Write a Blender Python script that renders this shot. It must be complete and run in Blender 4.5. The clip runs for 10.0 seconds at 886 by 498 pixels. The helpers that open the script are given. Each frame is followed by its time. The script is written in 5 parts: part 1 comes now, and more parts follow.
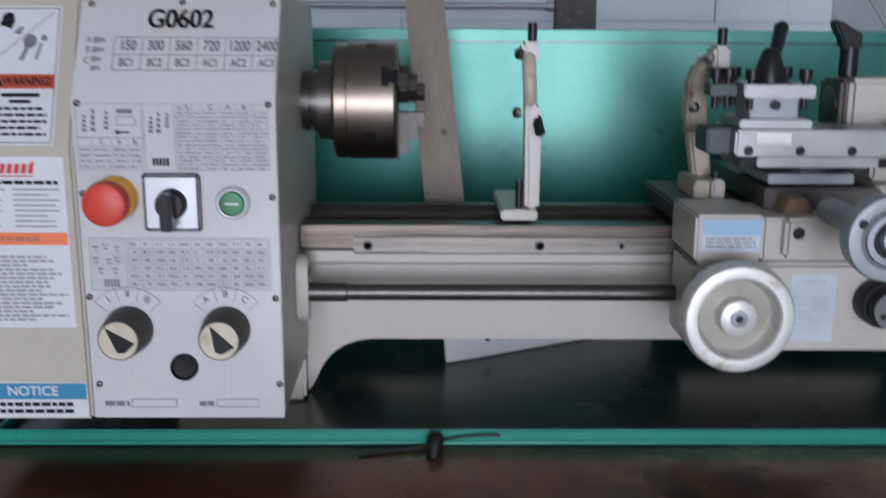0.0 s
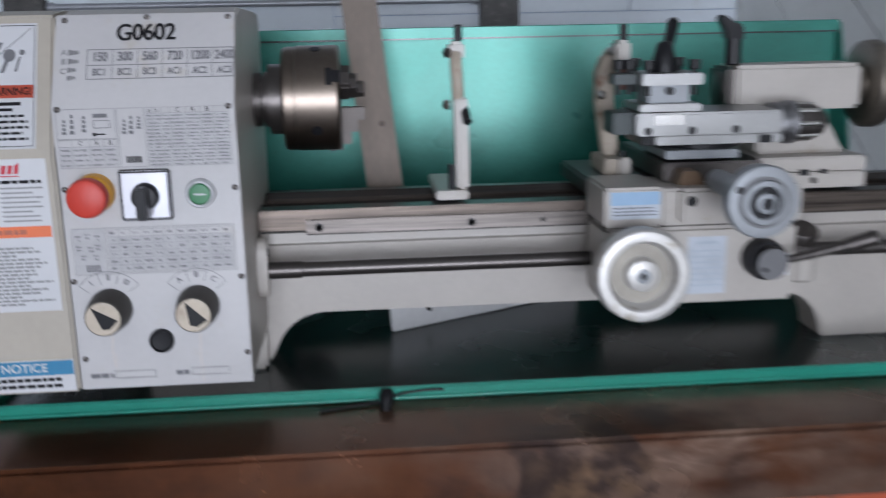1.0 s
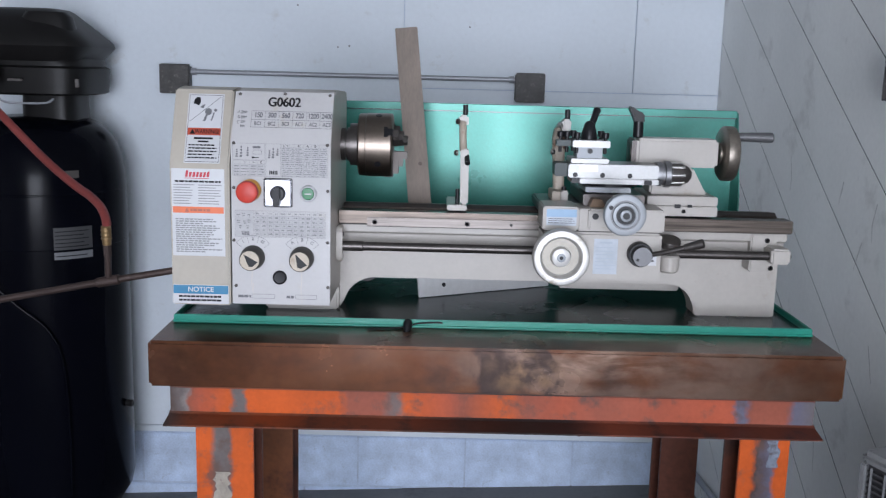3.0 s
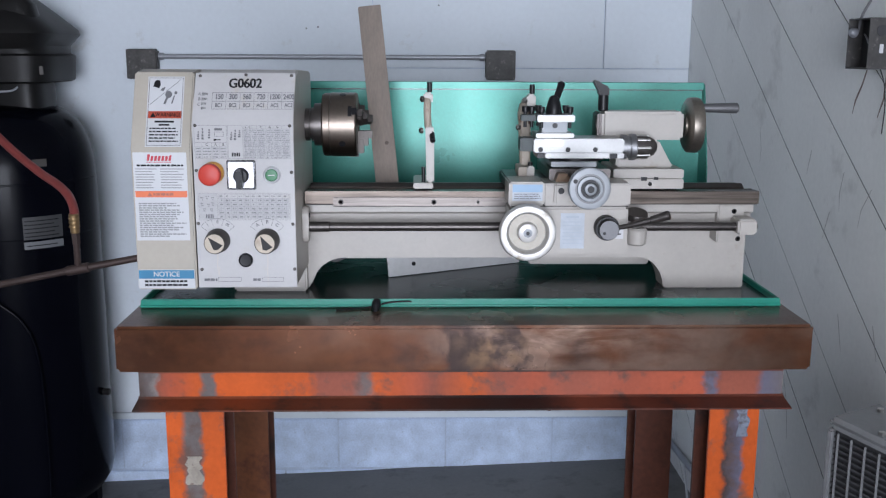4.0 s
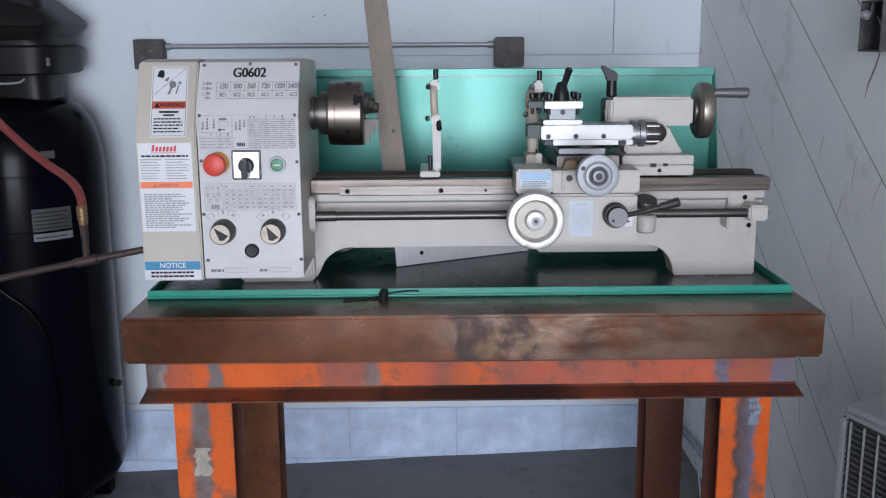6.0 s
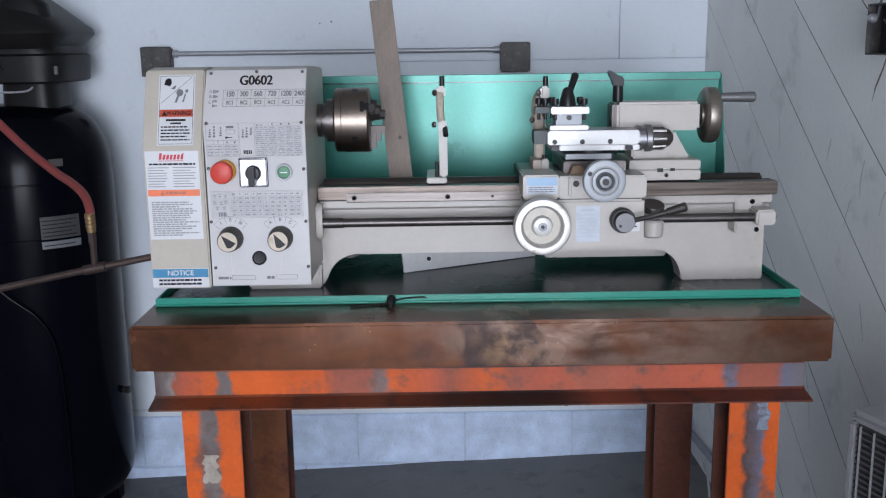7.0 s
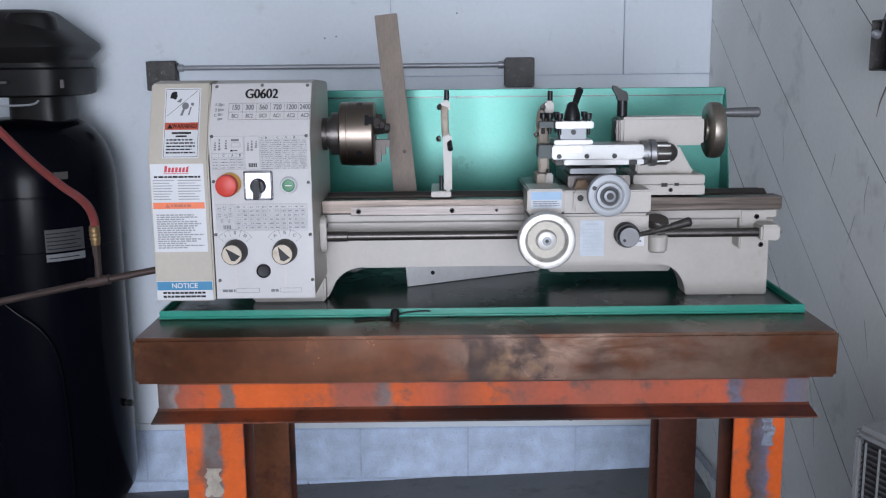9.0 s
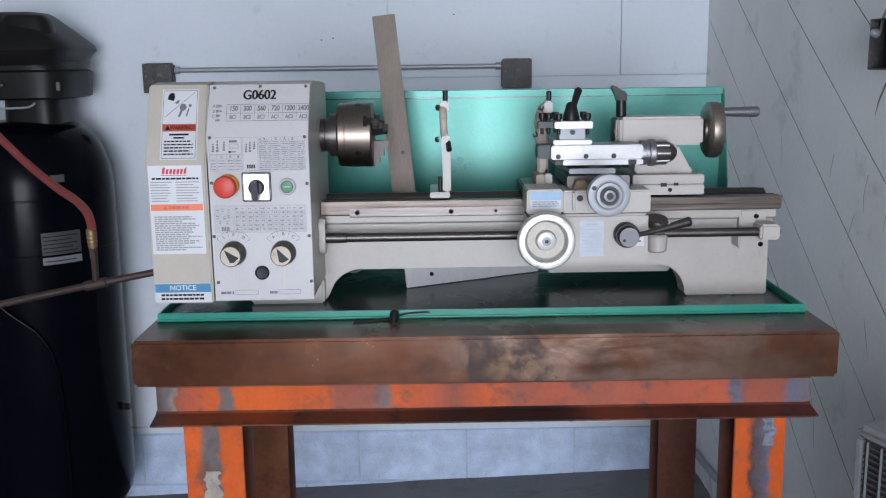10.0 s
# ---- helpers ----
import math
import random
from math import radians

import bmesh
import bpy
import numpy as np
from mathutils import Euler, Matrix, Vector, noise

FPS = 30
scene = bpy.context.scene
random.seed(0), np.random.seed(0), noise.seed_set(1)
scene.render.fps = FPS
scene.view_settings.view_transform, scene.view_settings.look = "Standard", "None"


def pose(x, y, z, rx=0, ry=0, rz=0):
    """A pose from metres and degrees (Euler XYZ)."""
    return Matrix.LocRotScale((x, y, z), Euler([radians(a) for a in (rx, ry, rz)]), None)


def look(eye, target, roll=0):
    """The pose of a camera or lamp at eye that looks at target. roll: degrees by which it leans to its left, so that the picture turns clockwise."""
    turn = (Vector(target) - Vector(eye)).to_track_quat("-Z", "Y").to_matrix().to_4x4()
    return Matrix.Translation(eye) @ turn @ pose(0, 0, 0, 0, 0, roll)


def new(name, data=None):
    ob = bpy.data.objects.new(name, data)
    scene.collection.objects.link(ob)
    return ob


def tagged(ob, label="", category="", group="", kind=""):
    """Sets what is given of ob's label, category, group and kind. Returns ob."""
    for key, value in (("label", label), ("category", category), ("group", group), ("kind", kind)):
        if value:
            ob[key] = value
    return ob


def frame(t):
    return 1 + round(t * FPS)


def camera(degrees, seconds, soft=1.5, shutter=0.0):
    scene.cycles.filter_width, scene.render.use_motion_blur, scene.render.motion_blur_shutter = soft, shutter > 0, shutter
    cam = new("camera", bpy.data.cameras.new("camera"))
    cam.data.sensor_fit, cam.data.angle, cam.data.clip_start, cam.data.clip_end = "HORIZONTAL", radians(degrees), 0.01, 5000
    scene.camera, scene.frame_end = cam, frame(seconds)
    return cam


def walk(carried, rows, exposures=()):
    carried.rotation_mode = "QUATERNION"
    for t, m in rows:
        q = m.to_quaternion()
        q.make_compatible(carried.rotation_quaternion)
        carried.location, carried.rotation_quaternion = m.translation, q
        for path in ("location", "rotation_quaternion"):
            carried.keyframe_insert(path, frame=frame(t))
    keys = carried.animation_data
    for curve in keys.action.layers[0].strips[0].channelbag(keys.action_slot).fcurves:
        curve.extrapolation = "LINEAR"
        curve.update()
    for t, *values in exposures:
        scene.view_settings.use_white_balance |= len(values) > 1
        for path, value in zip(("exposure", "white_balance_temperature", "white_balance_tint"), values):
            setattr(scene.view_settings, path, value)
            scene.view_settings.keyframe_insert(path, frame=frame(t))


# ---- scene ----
cam = camera(49.0, 10.0, soft=1.2, shutter=0.5)
PATH = [
    (0, (0.139, -0.888, 1.502), (0.172, 1.059, 1.047), 0.4),
    (0.3, (0.113, -0.909, 1.507), (0.137, 1.053, 1.12), 1.6),
    (0.5, (0.109, -0.924, 1.509), (0.117, 1.033, 1.097), -0.1),
    (0.7, (0.117, -0.945, 1.511), (0.144, 0.998, 1.04), -1.6),
    (1, (0.13, -1.023, 1.521), (0.289, 0.912, 1.041), -1.1),
    (1.2, (0.125, -1.14, 1.516), (0.365, 0.798, 1.081), -1.0),
    (1.5, (0.249, -1.353, 1.518), (0.284, 0.608, 1.125), 0.2),
    (1.7, (0.288, -1.468, 1.539), (0.203, 0.49, 1.14), 1.5),
    (2, (0.308, -1.582, 1.564), (0.175, 0.377, 1.185), 0.4),
    (2.5, (0.271, -1.698, 1.573), (0.156, 0.266, 1.215), 0.9),
    (3, (0.198, -1.794, 1.569), (0.214, 0.173, 1.208), 1.5),
    (4.5, (0.243, -1.784, 1.56), (0.288, 0.172, 1.148), 0.0),
    (5, (0.242, -1.777, 1.56), (0.282, 0.179, 1.143), -0.2),
    (5.5, (0.241, -1.776, 1.558), (0.272, 0.179, 1.137), -0.2),
    (7, (0.242, -1.775, 1.563), (0.25, 0.182, 1.151), -0.8),
    (7.5, (0.24, -1.777, 1.563), (0.244, 0.182, 1.161), -0.8),
    (8, (0.24, -1.779, 1.563), (0.243, 0.182, 1.169), -0.6),
    (8.5, (0.239, -1.777, 1.56), (0.241, 0.185, 1.174), -0.6),
    (9, (0.24, -1.776, 1.56), (0.242, 0.188, 1.179), -0.6),
    (9.5, (0.238, -1.774, 1.56), (0.245, 0.19, 1.183), -0.7),
    (10, (0.234, -1.77, 1.556), (0.244, 0.194, 1.18), -0.8),
]
walk(cam, [(t, look(eye, target, roll)) for t, eye, target, roll in PATH], exposures=((0, -0.45), (1.0, -0.43), (1.5, -0.25), (2.5, -0.2), (10, -0.2)))

# ---- world, light ----
world = bpy.data.worlds.new("sky")
scene.world = world
world.use_nodes = True
wn = world.node_tree.nodes
sky = wn.new("ShaderNodeTexSky")
sky.sky_type = "NISHITA"
sky.sun_disc = False
sky.sun_elevation = radians(48)
sky.sun_rotation = radians(20)
wn["Background"].inputs["Strength"].default_value = 0.12
world.node_tree.links.new(sky.outputs[0], wn["Background"].inputs["Color"])

sun = new("sun", bpy.data.lights.new("sun", "SUN"))
sun.data.energy = 3.0
sun.data.angle = radians(0.5)
sun.data.color = (1.0, 0.95, 0.88)
sun.matrix_world = look((2.0, 6.0, 7.0), (0.0, 0.0, 0.0))

# daylight in the open garage door
door_light = new("door_daylight", bpy.data.lights.new("door_daylight", "AREA"))
door_light.data.shape = "RECTANGLE"
door_light.data.size, door_light.data.size_y = 1.9, 2.0
door_light.data.energy = 272.0
door_light.data.color = (0.82, 0.865, 1.0)
door_light.matrix_world = look((0.16, -5.1, 1.36), (0.16, 0.0, 1.28))

# ---- geometry helpers ----
BASE = {}
TAU = 2 * math.pi


def thing(name, base, label, category, group="", kind=""):
    ob = new(name)
    ob.empty_display_size = 0.05
    ob.location = base
    BASE[ob] = Vector(base)
    return tagged(ob, label, category, group, kind)


def mesh_of(name, bm, material, origin=(0, 0, 0), smooth=35):
    bmesh.ops.recalc_face_normals(bm, faces=bm.faces)
    bmesh.ops.translate(bm, verts=bm.verts, vec=-Vector(origin))
    me = bpy.data.meshes.new(name)
    bm.to_mesh(me)
    bm.free()
    me.materials.append(material)
    if smooth:
        me.shade_smooth()
        me.set_sharp_from_angle(angle=radians(smooth))
    return me


def part(name, bm, material, parent, label="", smooth=35):
    ob = new(name, mesh_of(name, bm, material, BASE[parent], smooth))
    ob.parent = parent
    BASE[ob] = BASE[parent]
    if label:
        tagged(ob, label)
    return ob


def whole(name, bm, material, label, category, base=(0, 0, 0), group="", kind="", smooth=35):
    ob = new(name, mesh_of(name, bm, material, base, smooth))
    ob.location = base
    BASE[ob] = Vector(base)
    return tagged(ob, label, category, group, kind)


def bevelled(bm, width, segments=2, angle=30):
    bm.normal_update()
    edges = [e for e in bm.edges if len(e.link_faces) == 2 and e.calc_face_angle(0) > radians(angle)]
    bmesh.ops.bevel(bm, geom=edges, offset=width, segments=segments, affect="EDGES", clamp_overlap=True)
    return bm


def box(x0, x1, y0, y1, z0, z1, bevel=0.0, bm=None, segments=2):
    own = bmesh.new()
    bmesh.ops.create_cube(own, size=1)
    for v in own.verts:
        v.co = Vector((x0 + (v.co.x + 0.5) * (x1 - x0), y0 + (v.co.y + 0.5) * (y1 - y0), z0 + (v.co.z + 0.5) * (z1 - z0)))
    if bevel:
        bevelled(own, bevel, segments)
    return join(bm, own)


def join(bm, own):
    if bm is None:
        return own
    me = bpy.data.meshes.new("tmp")
    own.to_mesh(me)
    own.free()
    bm.from_mesh(me)
    bpy.data.meshes.remove(me)
    return bm


def basis(axis):
    w = Vector(axis).normalized()
    u = w.orthogonal().normalized()
    if abs(w.x) > 0.9:
        u = Vector((0, 0, 1))
    elif abs(w.y) > 0.9:
        u = Vector((1, 0, 0))
    elif abs(w.z) > 0.9:
        u = Vector((1, 0, 0))
    u = (u - w * u.dot(w)).normalized()
    return u, w.cross(u), w


def rev(origin, axis, profile, seg=40, bm=None):
    """A turned body: profile rows of (distance along the axis, radius)."""
    own = bmesh.new()
    u, v, w = basis(axis)
    o = Vector(origin)
    rings = []
    for d, r in profile:
        if r < 1e-6:
            rings.append([own.verts.new(o + w * d)])
        else:
            rings.append([own.verts.new(o + w * d + (u * math.cos(TAU * i / seg) + v * math.sin(TAU * i / seg)) * r) for i in range(seg)])
    for a, b in zip(rings, rings[1:]):
        for i in range(seg):
            j = (i + 1) % seg
            if len(a) == 1 and len(b) > 1:
                own.faces.new((a[0], b[i], b[j]))
            elif len(b) == 1 and len(a) > 1:
                own.faces.new((a[i], a[j], b[0]))
            elif len(a) > 1:
                own.faces.new((a[i], a[j], b[j], b[i]))
    if len(rings[0]) > 1:
        own.faces.new(rings[0])
    if len(rings[-1]) > 1:
        own.faces.new(rings[-1])
    return join(bm, own)


def rod(p0, p1, r, r1=None, seg=24, bevel=0.0, bm=None):
    p0, p1 = Vector(p0), Vector(p1)
    n = (p1 - p0).length
    r1 = r if r1 is None else r1
    b = min(bevel, r * 0.5, n * 0.4)
    prof = [(0, r - b), (b, r), (n - b, r1), (n, r1 - b)] if b else [(0, r), (n, r1)]
    return rev(p0, p1 - p0, prof, seg, bm)


def tube(points, r, seg=10, bm=None, steps=6):
    """A round bar or cable along a smooth line through the points."""
    pts = [Vector(p) for p in points]
    if len(pts) > 2 and steps > 1:
        fine = []
        for i in range(len(pts) - 1):
            a, b = pts[max(i - 1, 0)], pts[i]
            c, d = pts[i + 1], pts[min(i + 2, len(pts) - 1)]
            for k in range(steps):
                t = k / steps
                fine.append(0.5 * (2 * b + (c - a) * t + (2 * a - 5 * b + 4 * c - d) * t * t + (3 * b - a - 3 * c + d) * t ** 3))
        pts = fine + [pts[-1]]
    own = bmesh.new()
    tangent = (pts[1] - pts[0]).normalized()
    u = tangent.orthogonal().normalized()
    rings = []
    for i, p in enumerate(pts):
        t2 = (pts[min(i + 1, len(pts) - 1)] - pts[max(i - 1, 0)]).normalized()
        u = (u - t2 * u.dot(t2)).normalized()
        v = t2.cross(u)
        rad = r(i / (len(pts) - 1)) if callable(r) else r
        rings.append([own.verts.new(p + (u * math.cos(TAU * k / seg) + v * math.sin(TAU * k / seg)) * rad) for k in range(seg)])
    for a, b in zip(rings, rings[1:]):
        for k in range(seg):
            own.faces.new((a[k], a[(k + 1) % seg], b[(k + 1) % seg], b[k]))
    own.faces.new(rings[0])
    own.faces.new(rings[-1])
    return join(bm, own)


def prism(points, axis, a0, a1, bevel=0.0, bm=None):
    """A flat outline pushed along an axis: outline in (x, z) for y, (y, z) for x, (x, y) for z."""
    own = bmesh.new()
    place = {"y": lambda p, a: (p[0], a, p[1]), "x": lambda p, a: (a, p[0], p[1]), "z": lambda p, a: (p[0], p[1], a)}[axis]
    lo = [own.verts.new(place(p, a0)) for p in points]
    hi = [own.verts.new(place(p, a1)) for p in points]
    own.faces.new(lo)
    own.faces.new(hi)
    for i in range(len(points)):
        j = (i + 1) % len(points)
        own.faces.new((lo[i], lo[j], hi[j], hi[i]))
    bmesh.ops.recalc_face_normals(own, faces=own.faces)
    if bevel:
        bevelled(own, bevel)
    return join(bm, own)


def arc(cx, cy, r, a0, a1, n=10, ry=None):
    ry = r if ry is None else ry
    return [(cx + r * math.cos(radians(a0 + (a1 - a0) * i / n)), cy + ry * math.sin(radians(a0 + (a1 - a0) * i / n))) for i in range(n + 1)]


# ---- materials ----
def paint(name, color, rough=0.5, metal=0.0, spread=0.08, coarse=5.0, fine=90.0, bump=0.05, stain=None, stain_amount=0.0, stain_scale=7.0, coat=0.0, gloss=0.5, stretch=None):
    """A surface with two scales of variation, fine relief and, if given, patches of a second colour."""
    m = bpy.data.materials.new(name)
    m.use_nodes = True
    nt = m.node_tree
    n, l = nt.nodes, nt.links
    b = n["Principled BSDF"]
    tc = n.new("ShaderNodeTexCoord")
    big, small = n.new("ShaderNodeTexNoise"), n.new("ShaderNodeTexNoise")
    big.inputs["Scale"].default_value, big.inputs["Detail"].default_value = coarse, 5
    small.inputs["Scale"].default_value, small.inputs["Detail"].default_value = fine, 4
    src = tc.outputs["Object"]
    if stretch:
        mp = n.new("ShaderNodeMapping")
        mp.inputs["Scale"].default_value = stretch
        l.new(src, mp.inputs["Vector"])
        src = mp.outputs[0]
    for t in (big, small):
        l.new(src, t.inputs["Vector"])
    add = n.new("ShaderNodeMath")
    add.operation = "MULTIPLY_ADD"
    l.new(small.outputs["Fac"], add.inputs[0])
    add.inputs[1].default_value = 0.45
    l.new(big.outputs["Fac"], add.inputs[2])
    ramp = n.new("ShaderNodeMapRange")
    ramp.inputs["From Min"].default_value, ramp.inputs["From Max"].default_value = 0.4, 1.05
    ramp.inputs["To Min"].default_value, ramp.inputs["To Max"].default_value = 1 - spread * 1.6, 1 + spread
    l.new(add.outputs[0], ramp.inputs["Value"])
    mul = n.new("ShaderNodeVectorMath")
    mul.operation = "SCALE"
    mul.inputs[0].default_value = color
    l.new(ramp.outputs[0], mul.inputs["Scale"])
    out = mul.outputs[0]
    if stain:
        third = n.new("ShaderNodeTexNoise")
        third.inputs["Scale"].default_value, third.inputs["Detail"].default_value, third.inputs["Roughness"].default_value = stain_scale, 8, 0.65
        l.new(tc.outputs["Object"], third.inputs["Vector"])
        mask = n.new("ShaderNodeMapRange")
        mask.inputs["From Min"].default_value, mask.inputs["From Max"].default_value = 0.62 - stain_amount * 0.35, 0.72 - stain_amount * 0.3
        l.new(third.outputs["Fac"], mask.inputs["Value"])
        mix = n.new("ShaderNodeMix")
        mix.data_type = "RGBA"
        l.new(mask.outputs[0], mix.inputs["Factor"])
        l.new(out, mix.inputs["A"])
        mix.inputs["B"].default_value = (*stain, 1)
        out = mix.outputs["Result"]
    l.new(out, b.inputs["Base Color"])
    rr = n.new("ShaderNodeMapRange")
    rr.inputs["To Min"].default_value, rr.inputs["To Max"].default_value = max(rough - 0.1, 0.03), min(rough + 0.1, 1)
    l.new(big.outputs["Fac"], rr.inputs["Value"])
    l.new(rr.outputs[0], b.inputs["Roughness"])
    b.inputs["Metallic"].default_value = metal
    b.inputs["Coat Weight"].default_value = coat
    b.inputs["Specular IOR Level"].default_value = gloss
    if bump:
        bp = n.new("ShaderNodeBump")
        bp.inputs["Strength"].default_value = bump
        bp.inputs["Distance"].default_value = 0.002
        l.new(add.outputs[0], bp.inputs["Height"])
        l.new(bp.outputs[0], b.inputs["Normal"])
    return m


M_WALL = paint("white_wall_paint", (0.68, 0.735, 0.79), 0.55, spread=0.05, coarse=2, fine=60, bump=0.08, stain=(0.58, 0.61, 0.63), stain_amount=0.05, stain_scale=9)
M_BLOCK = paint("painted_concrete_block", (0.58, 0.69, 0.87), 0.75, spread=0.2, coarse=13, fine=140, bump=1.0, stain=(0.42, 0.49, 0.60), stain_amount=0.05, stain_scale=24)
M_MORTAR = paint("grimy_painted_joint", (0.49, 0.58, 0.73), 0.85, spread=0.2, coarse=12)
M_BOARD = paint("grey_painted_board", (0.82, 0.825, 0.805), 0.6, spread=0.07, coarse=2.5, fine=70, bump=0.12, stain=(0.60, 0.60, 0.58), stain_amount=0.10, stain_scale=4)
M_FLOOR = paint("concrete_floor", (0.16, 0.16, 0.16), 0.7, spread=0.15, coarse=3, fine=70, bump=0.25, stain=(0.10, 0.10, 0.10), stain_amount=0.2)
M_CEIL = paint("ceiling_paint", (0.55, 0.55, 0.54), 0.8, spread=0.05)
M_CREAM = paint("cream_machine_paint", (0.415, 0.385, 0.35), 0.38, spread=0.07, coarse=8, fine=120, bump=0.06, stain=(0.34, 0.30, 0.25), stain_amount=0.04, stain_scale=14)
M_PANEL = paint("panel_white", (0.44, 0.43, 0.43), 0.42, spread=0.05, coarse=10, fine=140, bump=0.03, stain=(0.42, 0.39, 0.35), stain_amount=0.06, stain_scale=20)
M_BEIGE = paint("beige_cover_paint", (0.38, 0.345, 0.29), 0.45, spread=0.06, coarse=8, fine=120, bump=0.08)
M_GREEN = paint("green_hammered_paint", (0.015, 0.25, 0.18), 0.32, spread=0.12, coarse=6, fine=140, bump=0.35)
M_DKGREEN = paint("near_black_green", (0.009, 0.019, 0.020), 0.26, spread=0.3, coarse=6, fine=120, bump=0.08, gloss=0.7)
M_STEEL = paint("bright_steel", (0.55, 0.54, 0.52), 0.28, 1.0, spread=0.08, coarse=12, fine=200, bump=0.05)
M_WAY = paint("ground_steel_ways", (0.112, 0.092, 0.078), 0.33, 0.85, spread=0.5, coarse=14, fine=60, bump=0.04, stretch=(0.3, 4, 11))
M_CHUCK = paint("oiled_chuck_steel", (0.19, 0.158, 0.132), 0.33, 1.0, spread=0.15, coarse=10, fine=160, bump=0.06)
M_BLACK = paint("black_oxide", (0.010, 0.010, 0.012), 0.35, spread=0.2, coarse=10, fine=120, gloss=0.28)
M_DARKST = paint("dark_oily_steel", (0.10, 0.09, 0.085), 0.35, 0.8, spread=0.2, coarse=10, fine=120)
M_GREYDIAL = paint("grey_satin_dial", (0.27, 0.285, 0.30), 0.48, 0.35, spread=0.08)
M_RUST = paint("rusty_brown_steel", (0.095, 0.028, 0.015), 0.5, 0.1, spread=0.35, coarse=5, fine=80, bump=0.2, stain=(0.025, 0.014, 0.012), stain_amount=0.30, stain_scale=5, gloss=0.3)
M_TANK = paint("black_tank_paint", (0.0022, 0.0025, 0.005), 0.2, spread=0.1, bump=0.01, gloss=0.07)
M_DULLRED = paint("faded_red_orange_paint", (0.42, 0.12, 0.07), 0.5, spread=0.2, stain=(0.2, 0.1, 0.09), stain_amount=0.2, stain_scale=25)
M_PALEPUTTY = paint("pale_putty", (0.30, 0.265, 0.22), 0.7, spread=0.25, coarse=40, fine=200, bump=0.4, stain=(0.15, 0.11, 0.09), stain_amount=0.2, stain_scale=50)
M_PRIMERBLUE = paint("pale_blue_primer", (0.15, 0.175, 0.22), 0.6, spread=0.3, coarse=25, fine=120, stain=(0.08, 0.07, 0.08), stain_amount=0.25, stain_scale=40)
M_HOOD = paint("black_plastic_hood", (0.008, 0.0075, 0.0075), 0.45, spread=0.15, bump=0.06, gloss=0.25)
M_RED = paint("red_plastic", (0.50, 0.04, 0.025), 0.45, spread=0.06)
M_YELLOW = paint("yellow_plastic", (0.75, 0.36, 0.03), 0.4, spread=0.05)
M_GREENBTN = paint("green_button", (0.012, 0.15, 0.05), 0.35, spread=0.05)
M_WHITE = paint("white_label", (0.53, 0.535, 0.55), 0.4, spread=0.04, bump=0.0)
M_INK = paint("black_ink", (0.008, 0.008, 0.01), 0.6, bump=0.0, gloss=0.2)
M_GREYINK = paint("grey_print", (0.15, 0.15, 0.16), 0.6, bump=0.0, gloss=0.2)
M_PALEINK = paint("pale_grey_print", (0.27, 0.27, 0.275), 0.6, bump=0.0, gloss=0.2)
M_ORANGELBL = paint("orange_warning_band", (0.70, 0.16, 0.06), 0.4, bump=0.0)
M_REDLBL = paint("red_warning_band", (0.40, 0.06, 0.03), 0.4, bump=0.0)
M_BLUELBL = paint("blue_notice_band", (0.03, 0.19, 0.34), 0.4, bump=0.0)
M_PALEBLUE = paint("pale_blue_label", (0.43, 0.47, 0.52), 0.4, spread=0.12, coarse=30, bump=0.0)
M_STICK = paint("weathered_grey_wood", (0.22, 0.18, 0.15), 0.7, spread=0.22, coarse=10, fine=90, bump=0.15, stretch=(3, 3, 0.25))
M_GALV = paint("galvanised_box", (0.06, 0.057, 0.055), 0.5, 0.3, spread=0.4, coarse=25, fine=120, bump=0.15, stain=(0.16, 0.15, 0.14), stain_amount=0.12, stain_scale=60)
M_CONDUIT = paint("grey_conduit", (0.36, 0.37, 0.40), 0.4, 0.5, spread=0.1)
M_HOSE = paint("red_rubber_hose", (0.22, 0.038, 0.033), 0.55, spread=0.15)
M_BRASS = paint("brass", (0.30, 0.20, 0.10), 0.45, 0.8, spread=0.2)
M_PIPE = paint("rusty_iron_pipe", (0.065, 0.043, 0.038), 0.5, 0.4, spread=0.2, coarse=10)
M_AC = paint("grey_ac_sheet", (0.24, 0.245, 0.25), 0.5, 0.2, spread=0.12)
M_ACDARK = paint("dark_ac_inside", (0.03, 0.03, 0.033), 0.7)
M_TEAL = paint("teal_hammered_paint", (0.024, 0.195, 0.152), 0.30, 0.28, spread=0.18, coarse=6, fine=150, bump=0.24, gloss=0.6)
M_STEELBAR = paint("ground_steel", (0.31, 0.31, 0.305), 0.42, 0.85, spread=0.10, coarse=14, fine=220, bump=0.05)
M_WHEEL = paint("worn_cast_steel", (0.60, 0.585, 0.56), 0.42, 0.45, spread=0.10, coarse=16, fine=180, bump=0.08, stain=(0.36, 0.32, 0.26), stain_amount=0.1, stain_scale=30)
M_SWITCH = paint("brushed_silver_plate", (0.44, 0.44, 0.47), 0.34, 0.8, spread=0.04)
M_KNOB = paint("dark_grey_knob", (0.045, 0.04, 0.035), 0.5, spread=0.15, gloss=0.3)
M_KNOBFACE = paint("worn_cream_face", (0.50, 0.43, 0.34), 0.5, spread=0.12, coarse=30, fine=200, stain=(0.36, 0.29, 0.22), stain_amount=0.15, stain_scale=40)
M_OILSTAIN = paint("oil_stain", (0.50, 0.46, 0.42), 0.4, bump=0.0)
M_LOGO = paint("red_logo_ink", (0.48, 0.03, 0.05), 0.4, bump=0.0)
